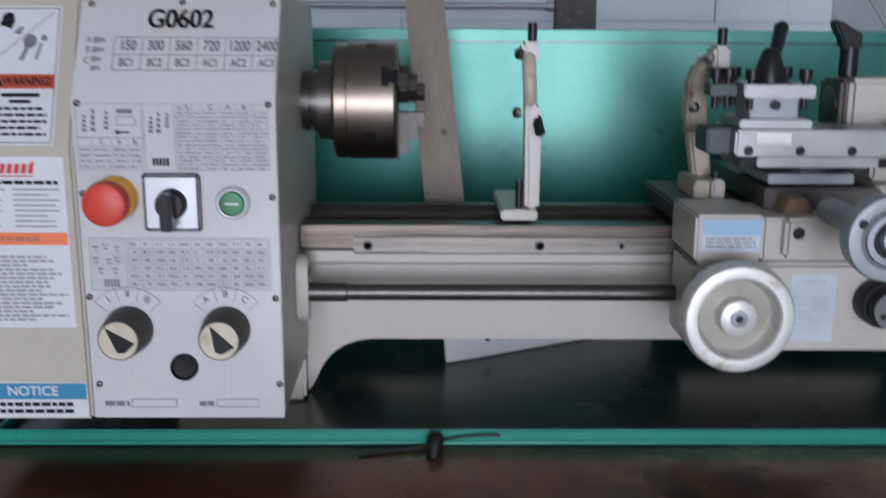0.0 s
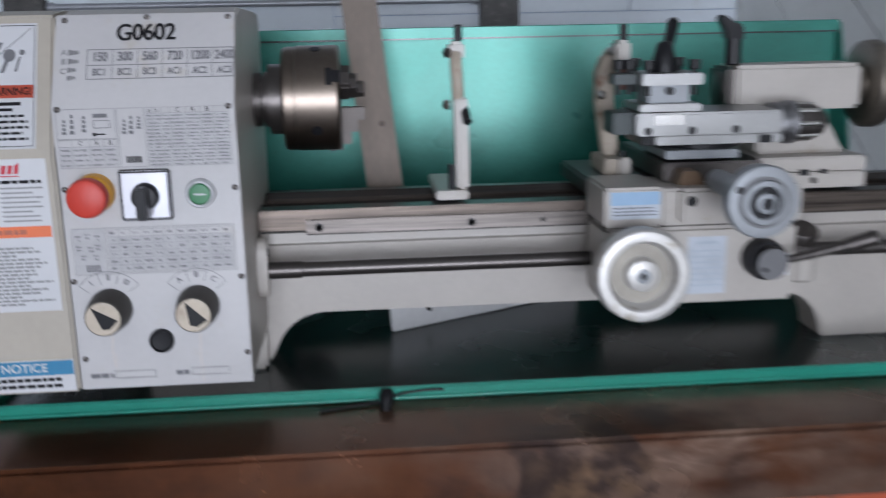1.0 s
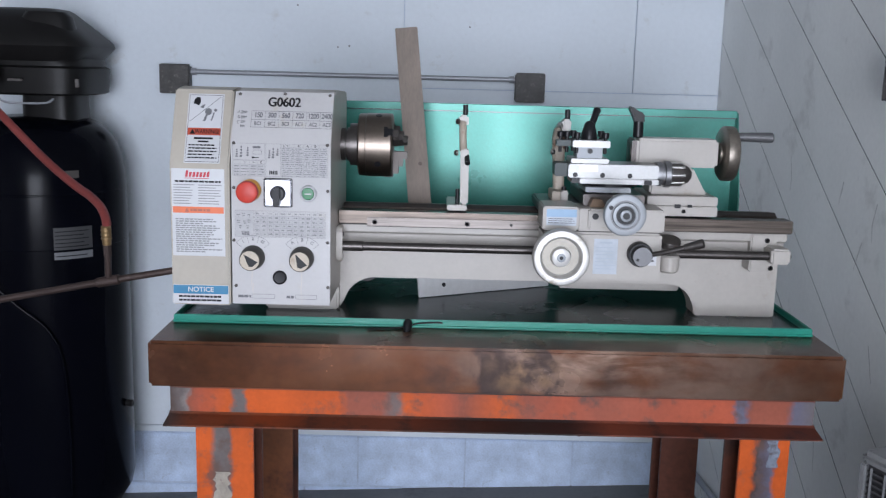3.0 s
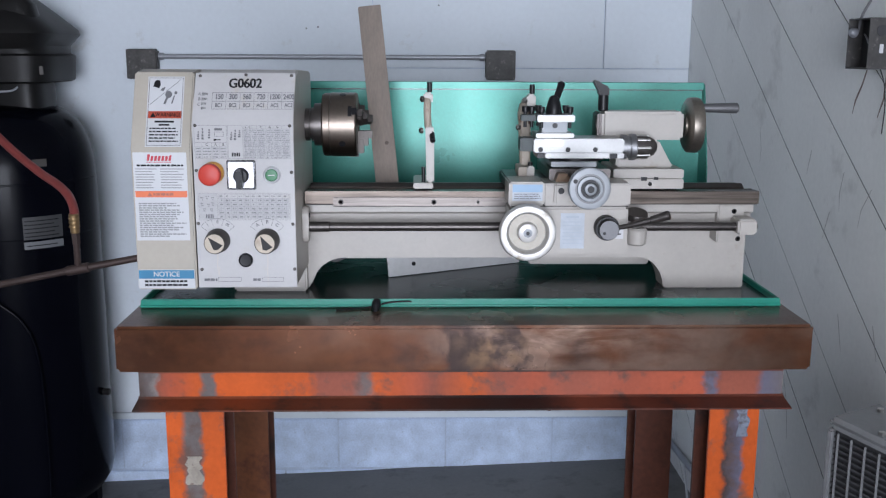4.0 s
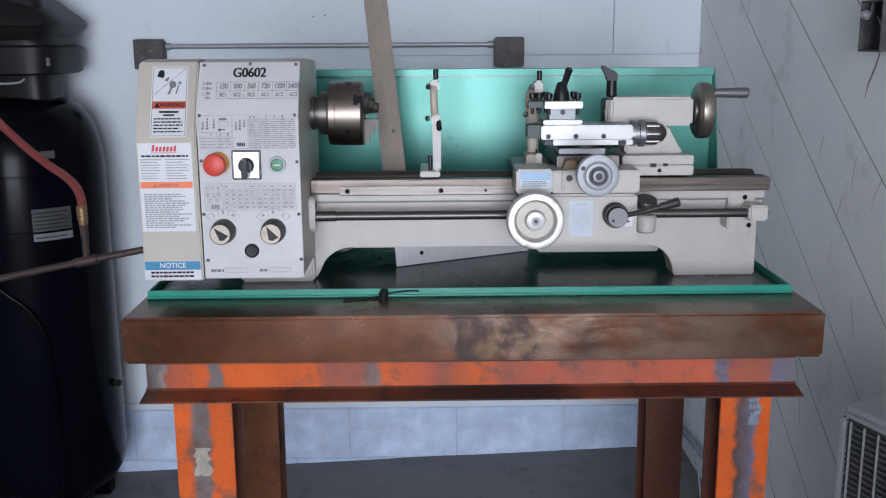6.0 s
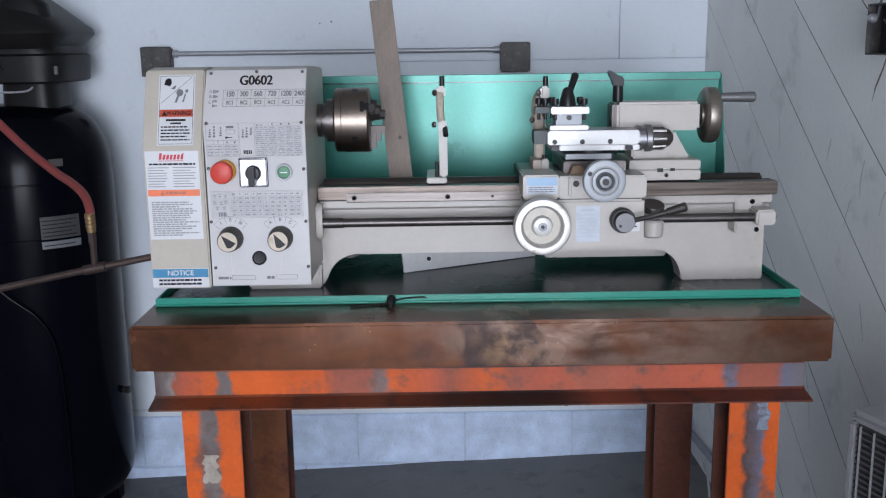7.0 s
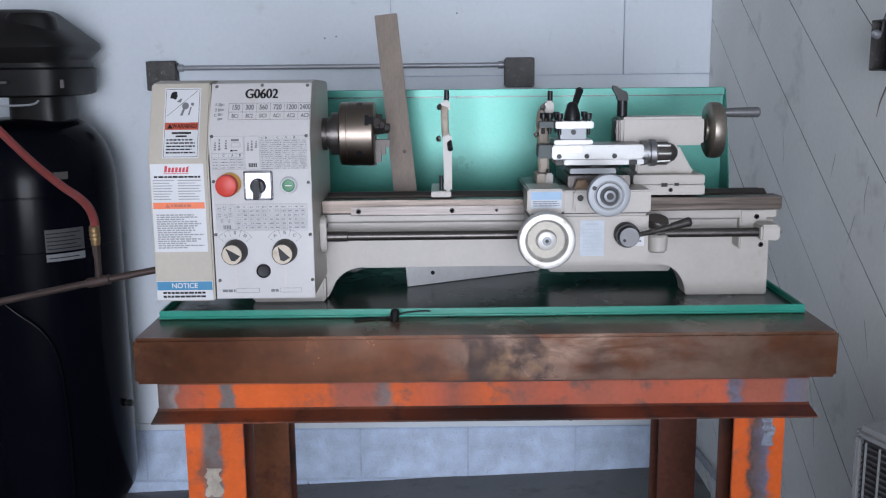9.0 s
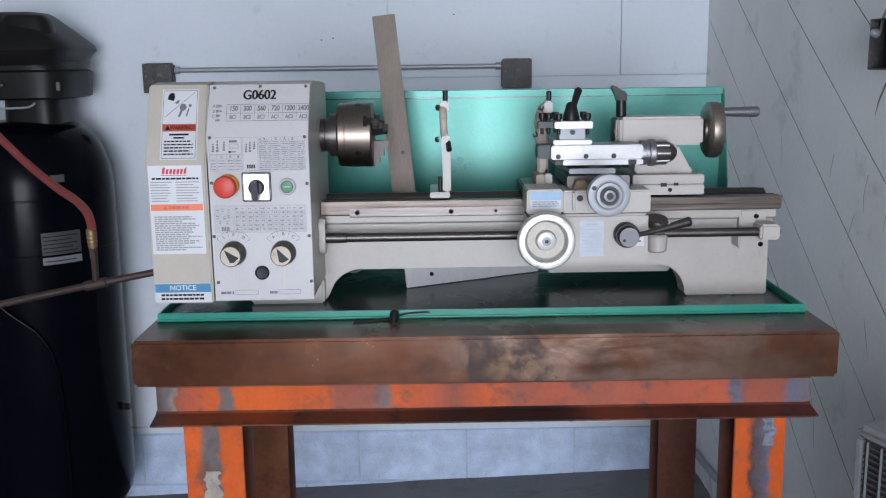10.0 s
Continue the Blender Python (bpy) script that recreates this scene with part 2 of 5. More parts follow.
M_SKYBLUE = paint("sky_blue_band", (0.24, 0.38, 0.54), 0.4, bump=0.0)
M_PLATEBLUE = paint("plate_blue_print", (0.36, 0.41, 0.47), 0.4, bump=0.0)
M_BRONZE = paint("oily_bronze", (0.16, 0.10, 0.06), 0.5, 0.4, spread=0.2)
M_KNURL = paint("knurled_steel", (0.30, 0.30, 0.31), 0.4, 0.9, spread=0.25, coarse=30, fine=400, bump=0.3)
M_DKSLATE = paint("dark_slate_steel", (0.05, 0.06, 0.06), 0.5, 0.3, spread=0.15)
M_DARKGRIP = paint("dark_grey_grip", (0.14, 0.14, 0.145), 0.4, 0.5, spread=0.1)
M_RUSTCREAM = paint("rust_stained_cream", (0.42, 0.36, 0.29), 0.5, spread=0.12, coarse=20, fine=120, stain=(0.22, 0.13, 0.09), stain_amount=0.2, stain_scale=30)
M_COPPER = paint("copper_finger", (0.55, 0.36, 0.25), 0.4, 0.6, spread=0.08)
M_DARKWOOD = paint("dark_wood_knot", (0.10, 0.075, 0.06), 0.7)
M_PLATE = paint("dull_grey_steel", (0.62, 0.62, 0.62), 0.5, 0.1, spread=0.12)
M_TAGGREY = paint("grey_tank_label", (0.05, 0.05, 0.053), 0.5, spread=0.1, bump=0.0)
M_TAGWHITE = paint("pale_tank_label", (0.17, 0.175, 0.185), 0.5, spread=0.1, bump=0.0)
M_TAGDIM = paint("dim_tank_label", (0.09, 0.08, 0.075), 0.5, spread=0.1, bump=0.0)
M_TAGDARK = paint("slate_tank_label", (0.045, 0.05, 0.06), 0.5, spread=0.1, bump=0.0)
M_TAGYELLOW = paint("faded_yellow_print", (0.13, 0.11, 0.05), 0.5, spread=0.1, bump=0.0)
M_SWITCHBOX = paint("brown_switch_housing", (0.10, 0.075, 0.065), 0.45, spread=0.15)
M_SWITCHRED = paint("faded_red_lid", (0.28, 0.07, 0.05), 0.5, spread=0.15)
M_ACLOUVER = paint("dull_louver", (0.07, 0.07, 0.073), 0.6, spread=0.1)
M_STRIP = paint("dull_steel_strip", (0.135, 0.12, 0.11), 0.36, 0.85, spread=0.4, coarse=14, fine=60, bump=0.04, stretch=(0.3, 4, 9))

M_TAILWHEEL = paint("dull_turned_steel", (0.23, 0.203, 0.172), 0.38, 0.85, spread=0.25, coarse=16, fine=160, bump=0.06)
M_WAYTOP = paint("dark_way_top", (0.045, 0.035, 0.030), 0.38, 0.4, spread=0.5, coarse=14, fine=80, bump=0.04, stretch=(0.3, 8, 4))
M_SCUFF = paint("dark_wall_scuff", (0.44, 0.43, 0.42), 0.8, spread=0.3, coarse=30)
M_DRIP = paint("rusty_drip", (0.24, 0.19, 0.165), 0.8, spread=0.3, coarse=30)
M_JOINT = paint("grimy_board_edge", (0.05, 0.047, 0.045), 0.9, spread=0.3)
M_RUSTLEG = paint("rust_orange_steel", (0.17, 0.058, 0.022), 0.55, 0.1, spread=0.3, coarse=6, fine=80, bump=0.2, stain=(0.07, 0.022, 0.012), stain_amount=0.25, stain_scale=6, gloss=0.3)
M_CHARTGROUND = paint("chart_ground", (0.40, 0.395, 0.40), 0.5, spread=0.10, coarse=60, fine=300, bump=0.0)
# tone of the added west wall, set for the light it bounces
M_UNSEENWALL = paint("unseen_wall_grey", (0.42, 0.41, 0.40), 0.8, spread=0.2)
M_JAW = paint("dull_jaw_steel", (0.11, 0.098, 0.09), 0.5, 0.6, spread=0.15, coarse=20, fine=160)
M_DISH = paint("brown_grey_wheel_dish", (0.27, 0.25, 0.215), 0.42, 0.5, spread=0.15, coarse=20, fine=160)
# near-black for contact shadow painted into the machine's gaps
M_GAPSHADE = paint("gap_shade", (0.02, 0.016, 0.013), 0.6, spread=0.2)

def ramp_paint(name, stops, x0, x1, jitter=0.03, scale=14.0, rough=0.5, metal=0.0, spread=0.18, bump=0.18, grime_color=(0.10, 0.06, 0.05)):
    """Worn paint whose coats change along x in uneven bands: stops of (x, colour) in the bench's own metres."""
    m = paint(name, (0.5, 0.5, 0.5), rough, metal, spread=spread, coarse=9, fine=110, bump=bump, gloss=0.22)
    nt = m.node_tree
    n, l = nt.nodes, nt.links
    tc = next(k for k in n if k.type == "TEX_COORD")
    sep = n.new("ShaderNodeSeparateXYZ")
    l.new(tc.outputs["Object"], sep.inputs[0])
    wob = n.new("ShaderNodeTexNoise")
    wob.inputs["Scale"].default_value, wob.inputs["Detail"].default_value, wob.inputs["Roughness"].default_value = scale, 7, 0.62
    l.new(tc.outputs["Object"], wob.inputs["Vector"])
    ma = n.new("ShaderNodeMath")
    ma.operation = "MULTIPLY_ADD"
    l.new(wob.outputs["Fac"], ma.inputs[0])
    ma.inputs[1].default_value = 2 * jitter
    l.new(sep.outputs["X"], ma.inputs[2])
    mr = n.new("ShaderNodeMapRange")
    mr.inputs["From Min"].default_value, mr.inputs["From Max"].default_value = x0 + jitter, x1 + jitter
    l.new(ma.outputs[0], mr.inputs["Value"])
    cr = n.new("ShaderNodeValToRGB")
    els = cr.color_ramp.elements
    while len(els) < len(stops):
        els.new(0.5)
    for e, (x, c) in zip(els, sorted(stops)):
        e.position = (x - x0) / (x1 - x0)
        e.color = (*c, 1)
    l.new(mr.outputs[0], cr.inputs[0])
    scale_node = next(k for k in n if k.type == "VECT_MATH")
    gain = n.new("ShaderNodeVectorMath")
    gain.operation = "SCALE"
    gain.inputs["Scale"].default_value = 2.0
    mul2 = n.new("ShaderNodeVectorMath")
    mul2.operation = "MULTIPLY"
    l.new(scale_node.outputs[0], gain.inputs[0])
    l.new(gain.outputs[0], mul2.inputs[0])
    l.new(cr.outputs["Color"], mul2.inputs[1])
    grime = n.new("ShaderNodeTexNoise")
    grime.inputs["Scale"].default_value, grime.inputs["Detail"].default_value, grime.inputs["Roughness"].default_value = 22.0, 6, 0.6
    l.new(tc.outputs["Object"], grime.inputs["Vector"])
    gm = n.new("ShaderNodeMapRange")
    gm.inputs["From Min"].default_value, gm.inputs["From Max"].default_value, gm.inputs["To Max"].default_value = 0.52, 0.66, 0.8
    l.new(grime.outputs["Fac"], gm.inputs["Value"])
    gx = n.new("ShaderNodeMix")
    gx.data_type = "RGBA"
    l.new(gm.outputs[0], gx.inputs["Factor"])
    l.new(mul2.outputs[0], gx.inputs["A"])
    gx.inputs["B"].default_value = (*grime_color, 1)
    l.new(gx.outputs["Result"], n["Principled BSDF"].inputs["Base Color"])
    return m


C_OR, C_RED, C_DULL, C_GREY, C_BLUE, C_DARK, C_PALE = (0.52, 0.088, 0.012), (0.40, 0.085, 0.040), (0.27, 0.075, 0.045), (0.13, 0.11, 0.105), (0.12, 0.115, 0.16), (0.07, 0.045, 0.04), (0.22, 0.19, 0.18)
M_WEB = ramp_paint("worn_orange_web", [(-0.61, C_DARK), (-0.585, C_GREY), (-0.575, C_PALE), (-0.568, C_DULL), (-0.55, C_RED), (-0.50, C_OR), (-0.487, C_GREY), (-0.470, C_GREY), (-0.462, C_OR), (-0.29, C_OR), (-0.275, C_DULL), (-0.21, C_DULL), (-0.18, C_GREY), (-0.165, C_OR), (-0.08, C_RED), (-0.06, C_DULL), (0.02, C_OR), (0.06, C_DULL), (0.13, C_RED), (0.20, C_DULL), (0.40, C_RED), (0.452, C_RED), (0.462, C_BLUE), (0.478, C_BLUE), (0.488, C_DULL), (0.555, C_DULL), (0.57, C_BLUE), (0.61, C_GREY)], -0.615, 0.615, 0.020, 38)
M_FLANGE = ramp_paint("rusty_flange_with_old_paint", [(-0.61, C_DARK), (-0.56, (0.16, 0.045, 0.02)), (-0.42, (0.20, 0.05, 0.02)), (-0.33, (0.10, 0.035, 0.02)), (-0.20, (0.14, 0.042, 0.022)), (-0.05, (0.05, 0.025, 0.02)), (0.02, (0.022, 0.015, 0.014)), (0.14, (0.025, 0.016, 0.015)), (0.22, (0.15, 0.040, 0.022)), (0.36, (0.09, 0.028, 0.018)), (0.61, (0.11, 0.032, 0.02))], -0.615, 0.615, 0.03, 20, grime_color=(0.03, 0.02, 0.018))
M_LEGL = ramp_paint("worn_orange_leg", [(-0.57, C_OR), (-0.532, C_OR), (-0.520, C_GREY), (-0.497, C_GREY), (-0.488, C_OR), (-0.44, C_OR)], -0.58, -0.43, 0.012, 40)
M_LEGR = ramp_paint("worn_orange_leg_patchy", [(0.46, C_OR), (0.492, C_OR), (0.503, C_DARK), (0.528, C_BLUE), (0.538, C_OR), (0.57, C_OR)], 0.45, 0.58, 0.022, 30)


def patina(name):
    """Oiled bare steel slab: brown skin, greyer worn half, cloudy burnished and scorched marks, painted highlight at
    the top edge.
    """
    m = paint(name, (0.5, 0.5, 0.5), 0.25, 0.6, spread=0.22, coarse=9, fine=70, bump=0.22, gloss=0.5)
    n, l = m.node_tree.nodes, m.node_tree.links
    tc = next(k for k in n if k.type == "TEX_COORD")

    def noise(scale, detail, rough, bend, lo, hi, stretch=(1, 1, 1)):
        mp = n.new("ShaderNodeMapping")
        mp.inputs["Scale"].default_value = stretch
        l.new(tc.outputs["Object"], mp.inputs["Vector"])
        k = n.new("ShaderNodeTexNoise")
        k.inputs["Scale"].default_value, k.inputs["Detail"].default_value = scale, detail
        k.inputs["Roughness"].default_value, k.inputs["Distortion"].default_value = rough, bend
        l.new(mp.outputs[0], k.inputs["Vector"])
        r = n.new("ShaderNodeMapRange")
        r.interpolation_type = "SMOOTHSTEP"
        r.inputs["From Min"].default_value, r.inputs["From Max"].default_value = lo, hi
        l.new(k.outputs["Fac"], r.inputs["Value"])
        return r.outputs[0]

    def near(x, z, rx, rz):
        """1 about a place on the front, falling to 0."""
        mp = n.new("ShaderNodeMapping")
        mp.inputs["Location"].default_value = (-x / rx, 0, -z / rz)
        mp.inputs["Scale"].default_value = (1 / rx, 0.4, 1 / rz)
        l.new(tc.outputs["Object"], mp.inputs["Vector"])
        g = n.new("ShaderNodeTexGradient")
        g.gradient_type = "SPHERICAL"
        l.new(mp.outputs[0], g.inputs["Vector"])
        return g.outputs["Fac"]

    def times(a, c, gain=1.0):
        k = n.new("ShaderNodeMath")
        k.operation, k.use_clamp = "MULTIPLY", True
        l.new(a, k.inputs[0])
        l.new(c, k.inputs[1])
        if gain == 1.0:
            return k.outputs[0]
        q = n.new("ShaderNodeMath")
        q.operation, q.use_clamp = "MULTIPLY", True
        l.new(k.outputs[0], q.inputs[0])
        q.inputs[1].default_value = gain
        return q.outputs[0]

    def over(below, color, mask):
        k = n.new("ShaderNodeMix")
        k.data_type = "RGBA"
        l.new(mask, k.inputs["Factor"])
        if isinstance(below, tuple):
            k.inputs["A"].default_value = (*below, 1)
        else:
            l.new(below, k.inputs["A"])
        k.inputs["B"].default_value = (*color, 1)
        return k.outputs["Result"]

    c = over((0.125, 0.043, 0.017), (0.080, 0.029, 0.014), noise(6, 6, 0.6, 0.2, 0.40, 0.68, (1, 1, 2)))
    c = over(c, (0.135, 0.055, 0.025), noise(11, 5, 0.6, 0.3, 0.50, 0.75, (1, 1, 1.6)))
    worn = near(0.24, 1.045, 0.62, 0.40)
    c = over(c, (0.165, 0.100, 0.072), times(worn, noise(5, 5, 0.55, 0.3, 0.34, 0.66, (1, 1, 2.5)), 1.9))
    c = over(c, (0.048, 0.030, 0.026), times(near(0.05, 1.02, 0.22, 0.16), noise(13, 5, 0.55, 0.4, 0.42, 0.62), 1.8))
    c = over(c, (0.21, 0.125, 0.070), times(near(0.052, 1.022, 0.085, 0.06), noise(30, 3, 0.5, 0.2, 0.36, 0.72), 1.5))
    # pale streak: the top edge's highlight, put into the colour
    c = over(c, (0.29, 0.19, 0.14), times(near(0.17, 1.055, 0.22, 0.05), noise(9, 5, 0.6, 0.4, 0.42, 0.68, (1, 1, 4)), 1.6))
    scale_node = next(k for k in n if k.type == "VECT_MATH")
    gain2 = n.new("ShaderNodeVectorMath")
    gain2.operation = "SCALE"
    gain2.inputs["Scale"].default_value = 2.0
    mul3 = n.new("ShaderNodeVectorMath")
    mul3.operation = "MULTIPLY"
    l.new(scale_node.outputs[0], gain2.inputs[0])
    l.new(gain2.outputs[0], mul3.inputs[0])
    l.new(c, mul3.inputs[1])
    l.new(mul3.outputs[0], n["Principled BSDF"].inputs["Base Color"])
    return m


M_SLAB = patina("bare_bronzed_steel")

# ---- structure ----
WALL_Y, SIDE_X = 1.685, 1.185


def floor_z(x):
    return 0.04 * x - 0.008


bm = bmesh.new()
for x, y in ((-40, -40), (40, -40), (40, 40), (-40, 40)):
    bm.verts.new((x, y, -0.2))
bm.faces.new(bm.verts)
whole("ground", bm, M_FLOOR, "grey concrete ground outside the garage", "ground", kind="structure")

bm = prism([(-3.2, floor_z(-3.2)), (SIDE_X + 0.15, floor_z(SIDE_X + 0.15)), (SIDE_X + 0.15, -0.19), (-3.2, -0.19)], "y", -5.3, WALL_Y + 0.2)
whole("floor", bm, M_FLOOR, "worn grey concrete floor sloping slightly sideways", "floor", kind="structure")

# back wall: block plinth below, boarded above
wall_back = thing("wall_north", (0, WALL_Y, 0), "painted wall of white sheets over a course of blue-white concrete blocks", "wall", kind="structure")
part("wall_core", box(-3.2, SIDE_X + 0.15, WALL_Y + 0.012, WALL_Y + 0.2, -0.19, 2.7), M_MORTAR, wall_back)
part("sill_board", box(-3.2, SIDE_X, WALL_Y - 0.004, WALL_Y + 0.012, 0.208, 0.232, 0.003), M_WALL, wall_back)
part("wall_sheet", box(0.0715, 0.8795, WALL_Y, WALL_Y + 0.012, 1.507, 2.7, 0.0015), M_WALL, wall_back)
part("wall_sheet", box(0.8825, SIDE_X, WALL_Y, WALL_Y + 0.012, 1.507, 2.7, 0.0015), M_WALL, wall_back)
part("wall_sheet", box(0.0715, SIDE_X, WALL_Y, WALL_Y + 0.012, 0.234, 1.5045, 0.0015), M_WALL, wall_back)
part("wall_sheet", box(-3.2, 0.0695, WALL_Y, WALL_Y + 0.012, 0.234, 2.7, 0.0015), M_WALL, wall_back)
tack = mesh_of("nail_head", rod((0, 0, 0), (0, -0.001, 0), 0.003, seg=8), M_GREYINK)
for x, z in ((-0.16, 1.64), (-0.12, 1.645), (-0.30, 1.78), (0.3, 1.72)):
    ob = new("nail_head", tack)
    ob.parent, ob.location = wall_back, (x, 0, z)

SCUFFS = (((0.92, 1.36), (0.90, 1.30), (0.905, 1.26)), ((0.55, 1.33), (0.57, 1.27)), ((0.36, 1.30), (0.375, 1.25), (0.37, 1.21)), ((0.22, 1.28), (0.26, 1.23), (0.27, 1.19)), ((0.42, 1.20), (0.45, 1.13)), ((0.62, 0.74), (0.58, 0.66), (0.565, 0.58)), ((0.33, 0.98), (0.30, 0.90)), ((1.28, 0.72), (1.25, 0.66)), ((0.16, 1.00), (0.13, 0.93)))
STAINS = (((0.285, 1.54), (0.305, 1.50), (0.335, 1.46), (0.345, 1.43)), ((0.20, 1.52), (0.205, 1.47), (0.225, 1.43)))
# side wall of diagonal boards
wall_side = thing("wall_east", (SIDE_X, 0, 0), "grey painted wall of diagonal wooden boards with dark joints", "wall", kind="structure")
part("wall_core", box(SIDE_X + 0.014, SIDE_X + 0.15, -5.3, WALL_Y + 0.012, -0.19, 2.7), M_ACDARK, wall_side)


def clip(poly, n, d, keep_less):
    out = []
    for i, p in enumerate(poly):
        q = poly[(i + 1) % len(poly)]
        a, b = p[0] * n[0] + p[1] * n[1] - d, q[0] * n[0] + q[1] * n[1] - d
        if not keep_less:
            a, b = -a, -b
        if a <= 0:
            out.append(p)
        if a * b < 0:
            t = a / (a - b)
            out.append((p[0] + t * (q[0] - p[0]), p[1] + t * (q[1] - p[1])))
    return out


SLOPE = math.atan(0.64)
nrm = (-math.sin(SLOPE), math.cos(SLOPE))
PITCH = 0.211
first = 1.291 * nrm[0] + 1.693 * nrm[1]
for k in range(-14, 22):
    lo, hi = first + k * PITCH, first + (k + 1) * PITCH
    poly = [(-5.3, -0.05), (WALL_Y, -0.05), (WALL_Y, 2.7), (-5.3, 2.7)]
    poly = clip(poly, nrm, lo + 0.0011, False)
    if len(poly) > 2:
        poly = clip(poly, nrm, hi - 0.0011, True)
    if len(poly) > 2:
        ob = part("board", prism(poly, "x", SIDE_X + random.uniform(0, 0.0006), SIDE_X + 0.014), M_BOARD, wall_side, smooth=0)
        ob.data.materials.append(M_JOINT)
        for f in ob.data.polygons:
            f.material_index = 0 if abs(f.normal.x) > 0.5 else 1

scuff = random.Random(7)


def streak(points, w, material, label):
    """A thin uneven mark lying on the side wall: points of (y, z) down its length."""
    fine = []
    for (ya, za), (yb, zb) in zip(points, points[1:]):
        n = max(2, int(math.hypot(yb - ya, zb - za) / 0.02))
        fine += [(ya + (yb - ya) * k / n, za + (zb - za) * k / n) for k in range(n)]
    fine.append(points[-1])
    taper = lambda k: w * (0.25 + 0.75 * math.sin(math.pi * min(1, (k + 1) / len(fine)))) * scuff.uniform(0.6, 1.2)
    left = [(y - taper(k), z) for k, (y, z) in enumerate(fine)]
    right = [(y + taper(k), z) for k, (y, z) in enumerate(fine)]
    part("scuff_mark", prism(left + right[::-1], "x", SIDE_X - 0.00035, SIDE_X - 0.0001), material, wall_side, label, smooth=0)


for pts in SCUFFS:
    streak(pts, 0.0015, M_SCUFF, "thin dark scuff")
for pts in STAINS:
    streak(pts, 0.0040, M_DRIP, "thin rusty drip stain")

# west wall out of view, added to close the room and control bounce
whole("unseen_wall_west", box(-3.35, -3.2, -5.3, WALL_Y + 0.2, -0.19, 2.7), M_UNSEENWALL, "unseen grey wall added to close the room and set bounce light", "wall", kind="structure")
# south wall and ceiling, also unseen, confine the light to the door opening
bm = box(-3.35, -2.8, -5.45, -5.3, -0.19, 2.7)
box(1.12, SIDE_X + 0.15, -5.45, -5.3, -0.19, 2.7, bm=bm)
box(-2.8, 1.12, -5.45, -5.3, 2.45, 2.7, bm=bm)
whole("unseen_wall_south", bm, M_WALL, "unseen pale wall added round an open garage door", "wall", kind="structure")
whole("ceiling", box(-3.35, SIDE_X + 0.15, -5.45, WALL_Y + 0.2, 2.7, 2.8), M_CEIL, "unseen pale ceiling added to close the room", "ceiling", kind="structure")

# ---- steel bench ----
bench = thing("steel_bench", (0.315, 0.2, floor_z(0.3)), "heavy bench with a bronzed steel top and worn orange steel beams", "workbench")
part("benchtop", box(-0.324, 0.960, -0.078, 0.60, 0.983, 1.07, 0.0055), M_SLAB, bench, "thick brown bare steel slab")


FZ = 0.9125


def beam(name, y, material, web_material, label):
    """A rolled beam along x: upright web, sloping bottom flange, narrow top flange."""
    b = part(name, box(-0.293, 0.922, y - 0.006, y + 0.006, FZ + 0.008, 0.980, 0.001), web_material, bench, label)
    pts = [(y - 0.054, FZ), (y - 0.054, FZ + 0.003), (y - 0.010, FZ + 0.010), (y - 0.0062, FZ + 0.014), (y + 0.0062, FZ + 0.014), (y + 0.010, FZ + 0.010), (y + 0.054, FZ + 0.003), (y + 0.054, FZ)]
    part("bottom_flange", prism(pts, "x", -0.295, 0.924, 0.0008), material, b, "rust-brown beam flange")
    part("top_flange", box(-0.293, 0.922, y - 0.008, y + 0.05, 0.972, 0.983, 0.001), material, b)
    return b


front_beam = beam("front_beam", -0.04, M_FLANGE, M_WEB, "worn orange rolled steel beam")
rear_beam = beam("rear_beam", 0.54, M_RUST, M_RUST, "rusty brown rolled steel beam")
for x in (-0.293, 0.910):
    part("end_beam", box(x, x + 0.012, 0.02, 0.48, 0.916, 0.983, 0.001), M_RUST, bench)


def blotch(parent, y, x0, x1, z0, z1, material, seed, wobble=0.45, label=""):
    """A worn patch in the paint, with an uneven outline, on a face that looks along -y."""
    rnd = random.Random(seed)
    w, h = (x1 - x0), (z1 - z0)
    side = lambda count: [rnd.uniform(-wobble, wobble) * min(w, h) * 0.5 for _ in range(count)]
    nz = max(6, int(h / 0.006))
    left = [(x0 + d, z0 + h * (i + 0.5) / nz) for i, d in enumerate(side(nz))]
    right = [(x1 + d, z0 + h * (i + 0.5) / nz) for i, d in enumerate(side(nz))]
    pts = [(x0, z0)] + left + [(x0, z1), (x1, z1)] + right[::-1] + [(x1, z0)]
    part("worn_patch", prism(pts, "y", y - 0.0004 - 0.00006 * (seed % 20), y + 0.0001), material, parent, label)


def leg(xc, half, y0, material):
    """A wide-flange leg: a front flange with a web and rear flange behind it."""
    h0, h1 = floor_z(xc) - 0.004, FZ
    ob = part("leg", box(xc - half, xc + half, y0, y0 + 0.009, h0, h1, 0.0012), material, bench)
    part("web", box(xc - 0.005, xc + 0.005, y0 + 0.009, y0 + 0.091, h0, h1), M_RUST, ob)
    part("rear_flange", box(xc - half, xc + half, y0 + 0.091, y0 + 0.1, h0, h1, 0.0012), M_RUST, ob)
    return ob


for x in (0.474, 0.6725):
    part("beam_bolt", rod((x, -0.075, FZ - 0.007), (x, -0.075, FZ - 0.0002), 0.0032, seg=8), M_RUST, front_beam)

left_leg = leg(-0.189, 0.054, -0.06, M_LEGL)
leg(0.829, 0.047, -0.06, M_LEGR)
leg(-0.187, 0.044, 0.49, M_RUSTLEG)
leg(0.817, 0.046, 0.49, M_RUST)
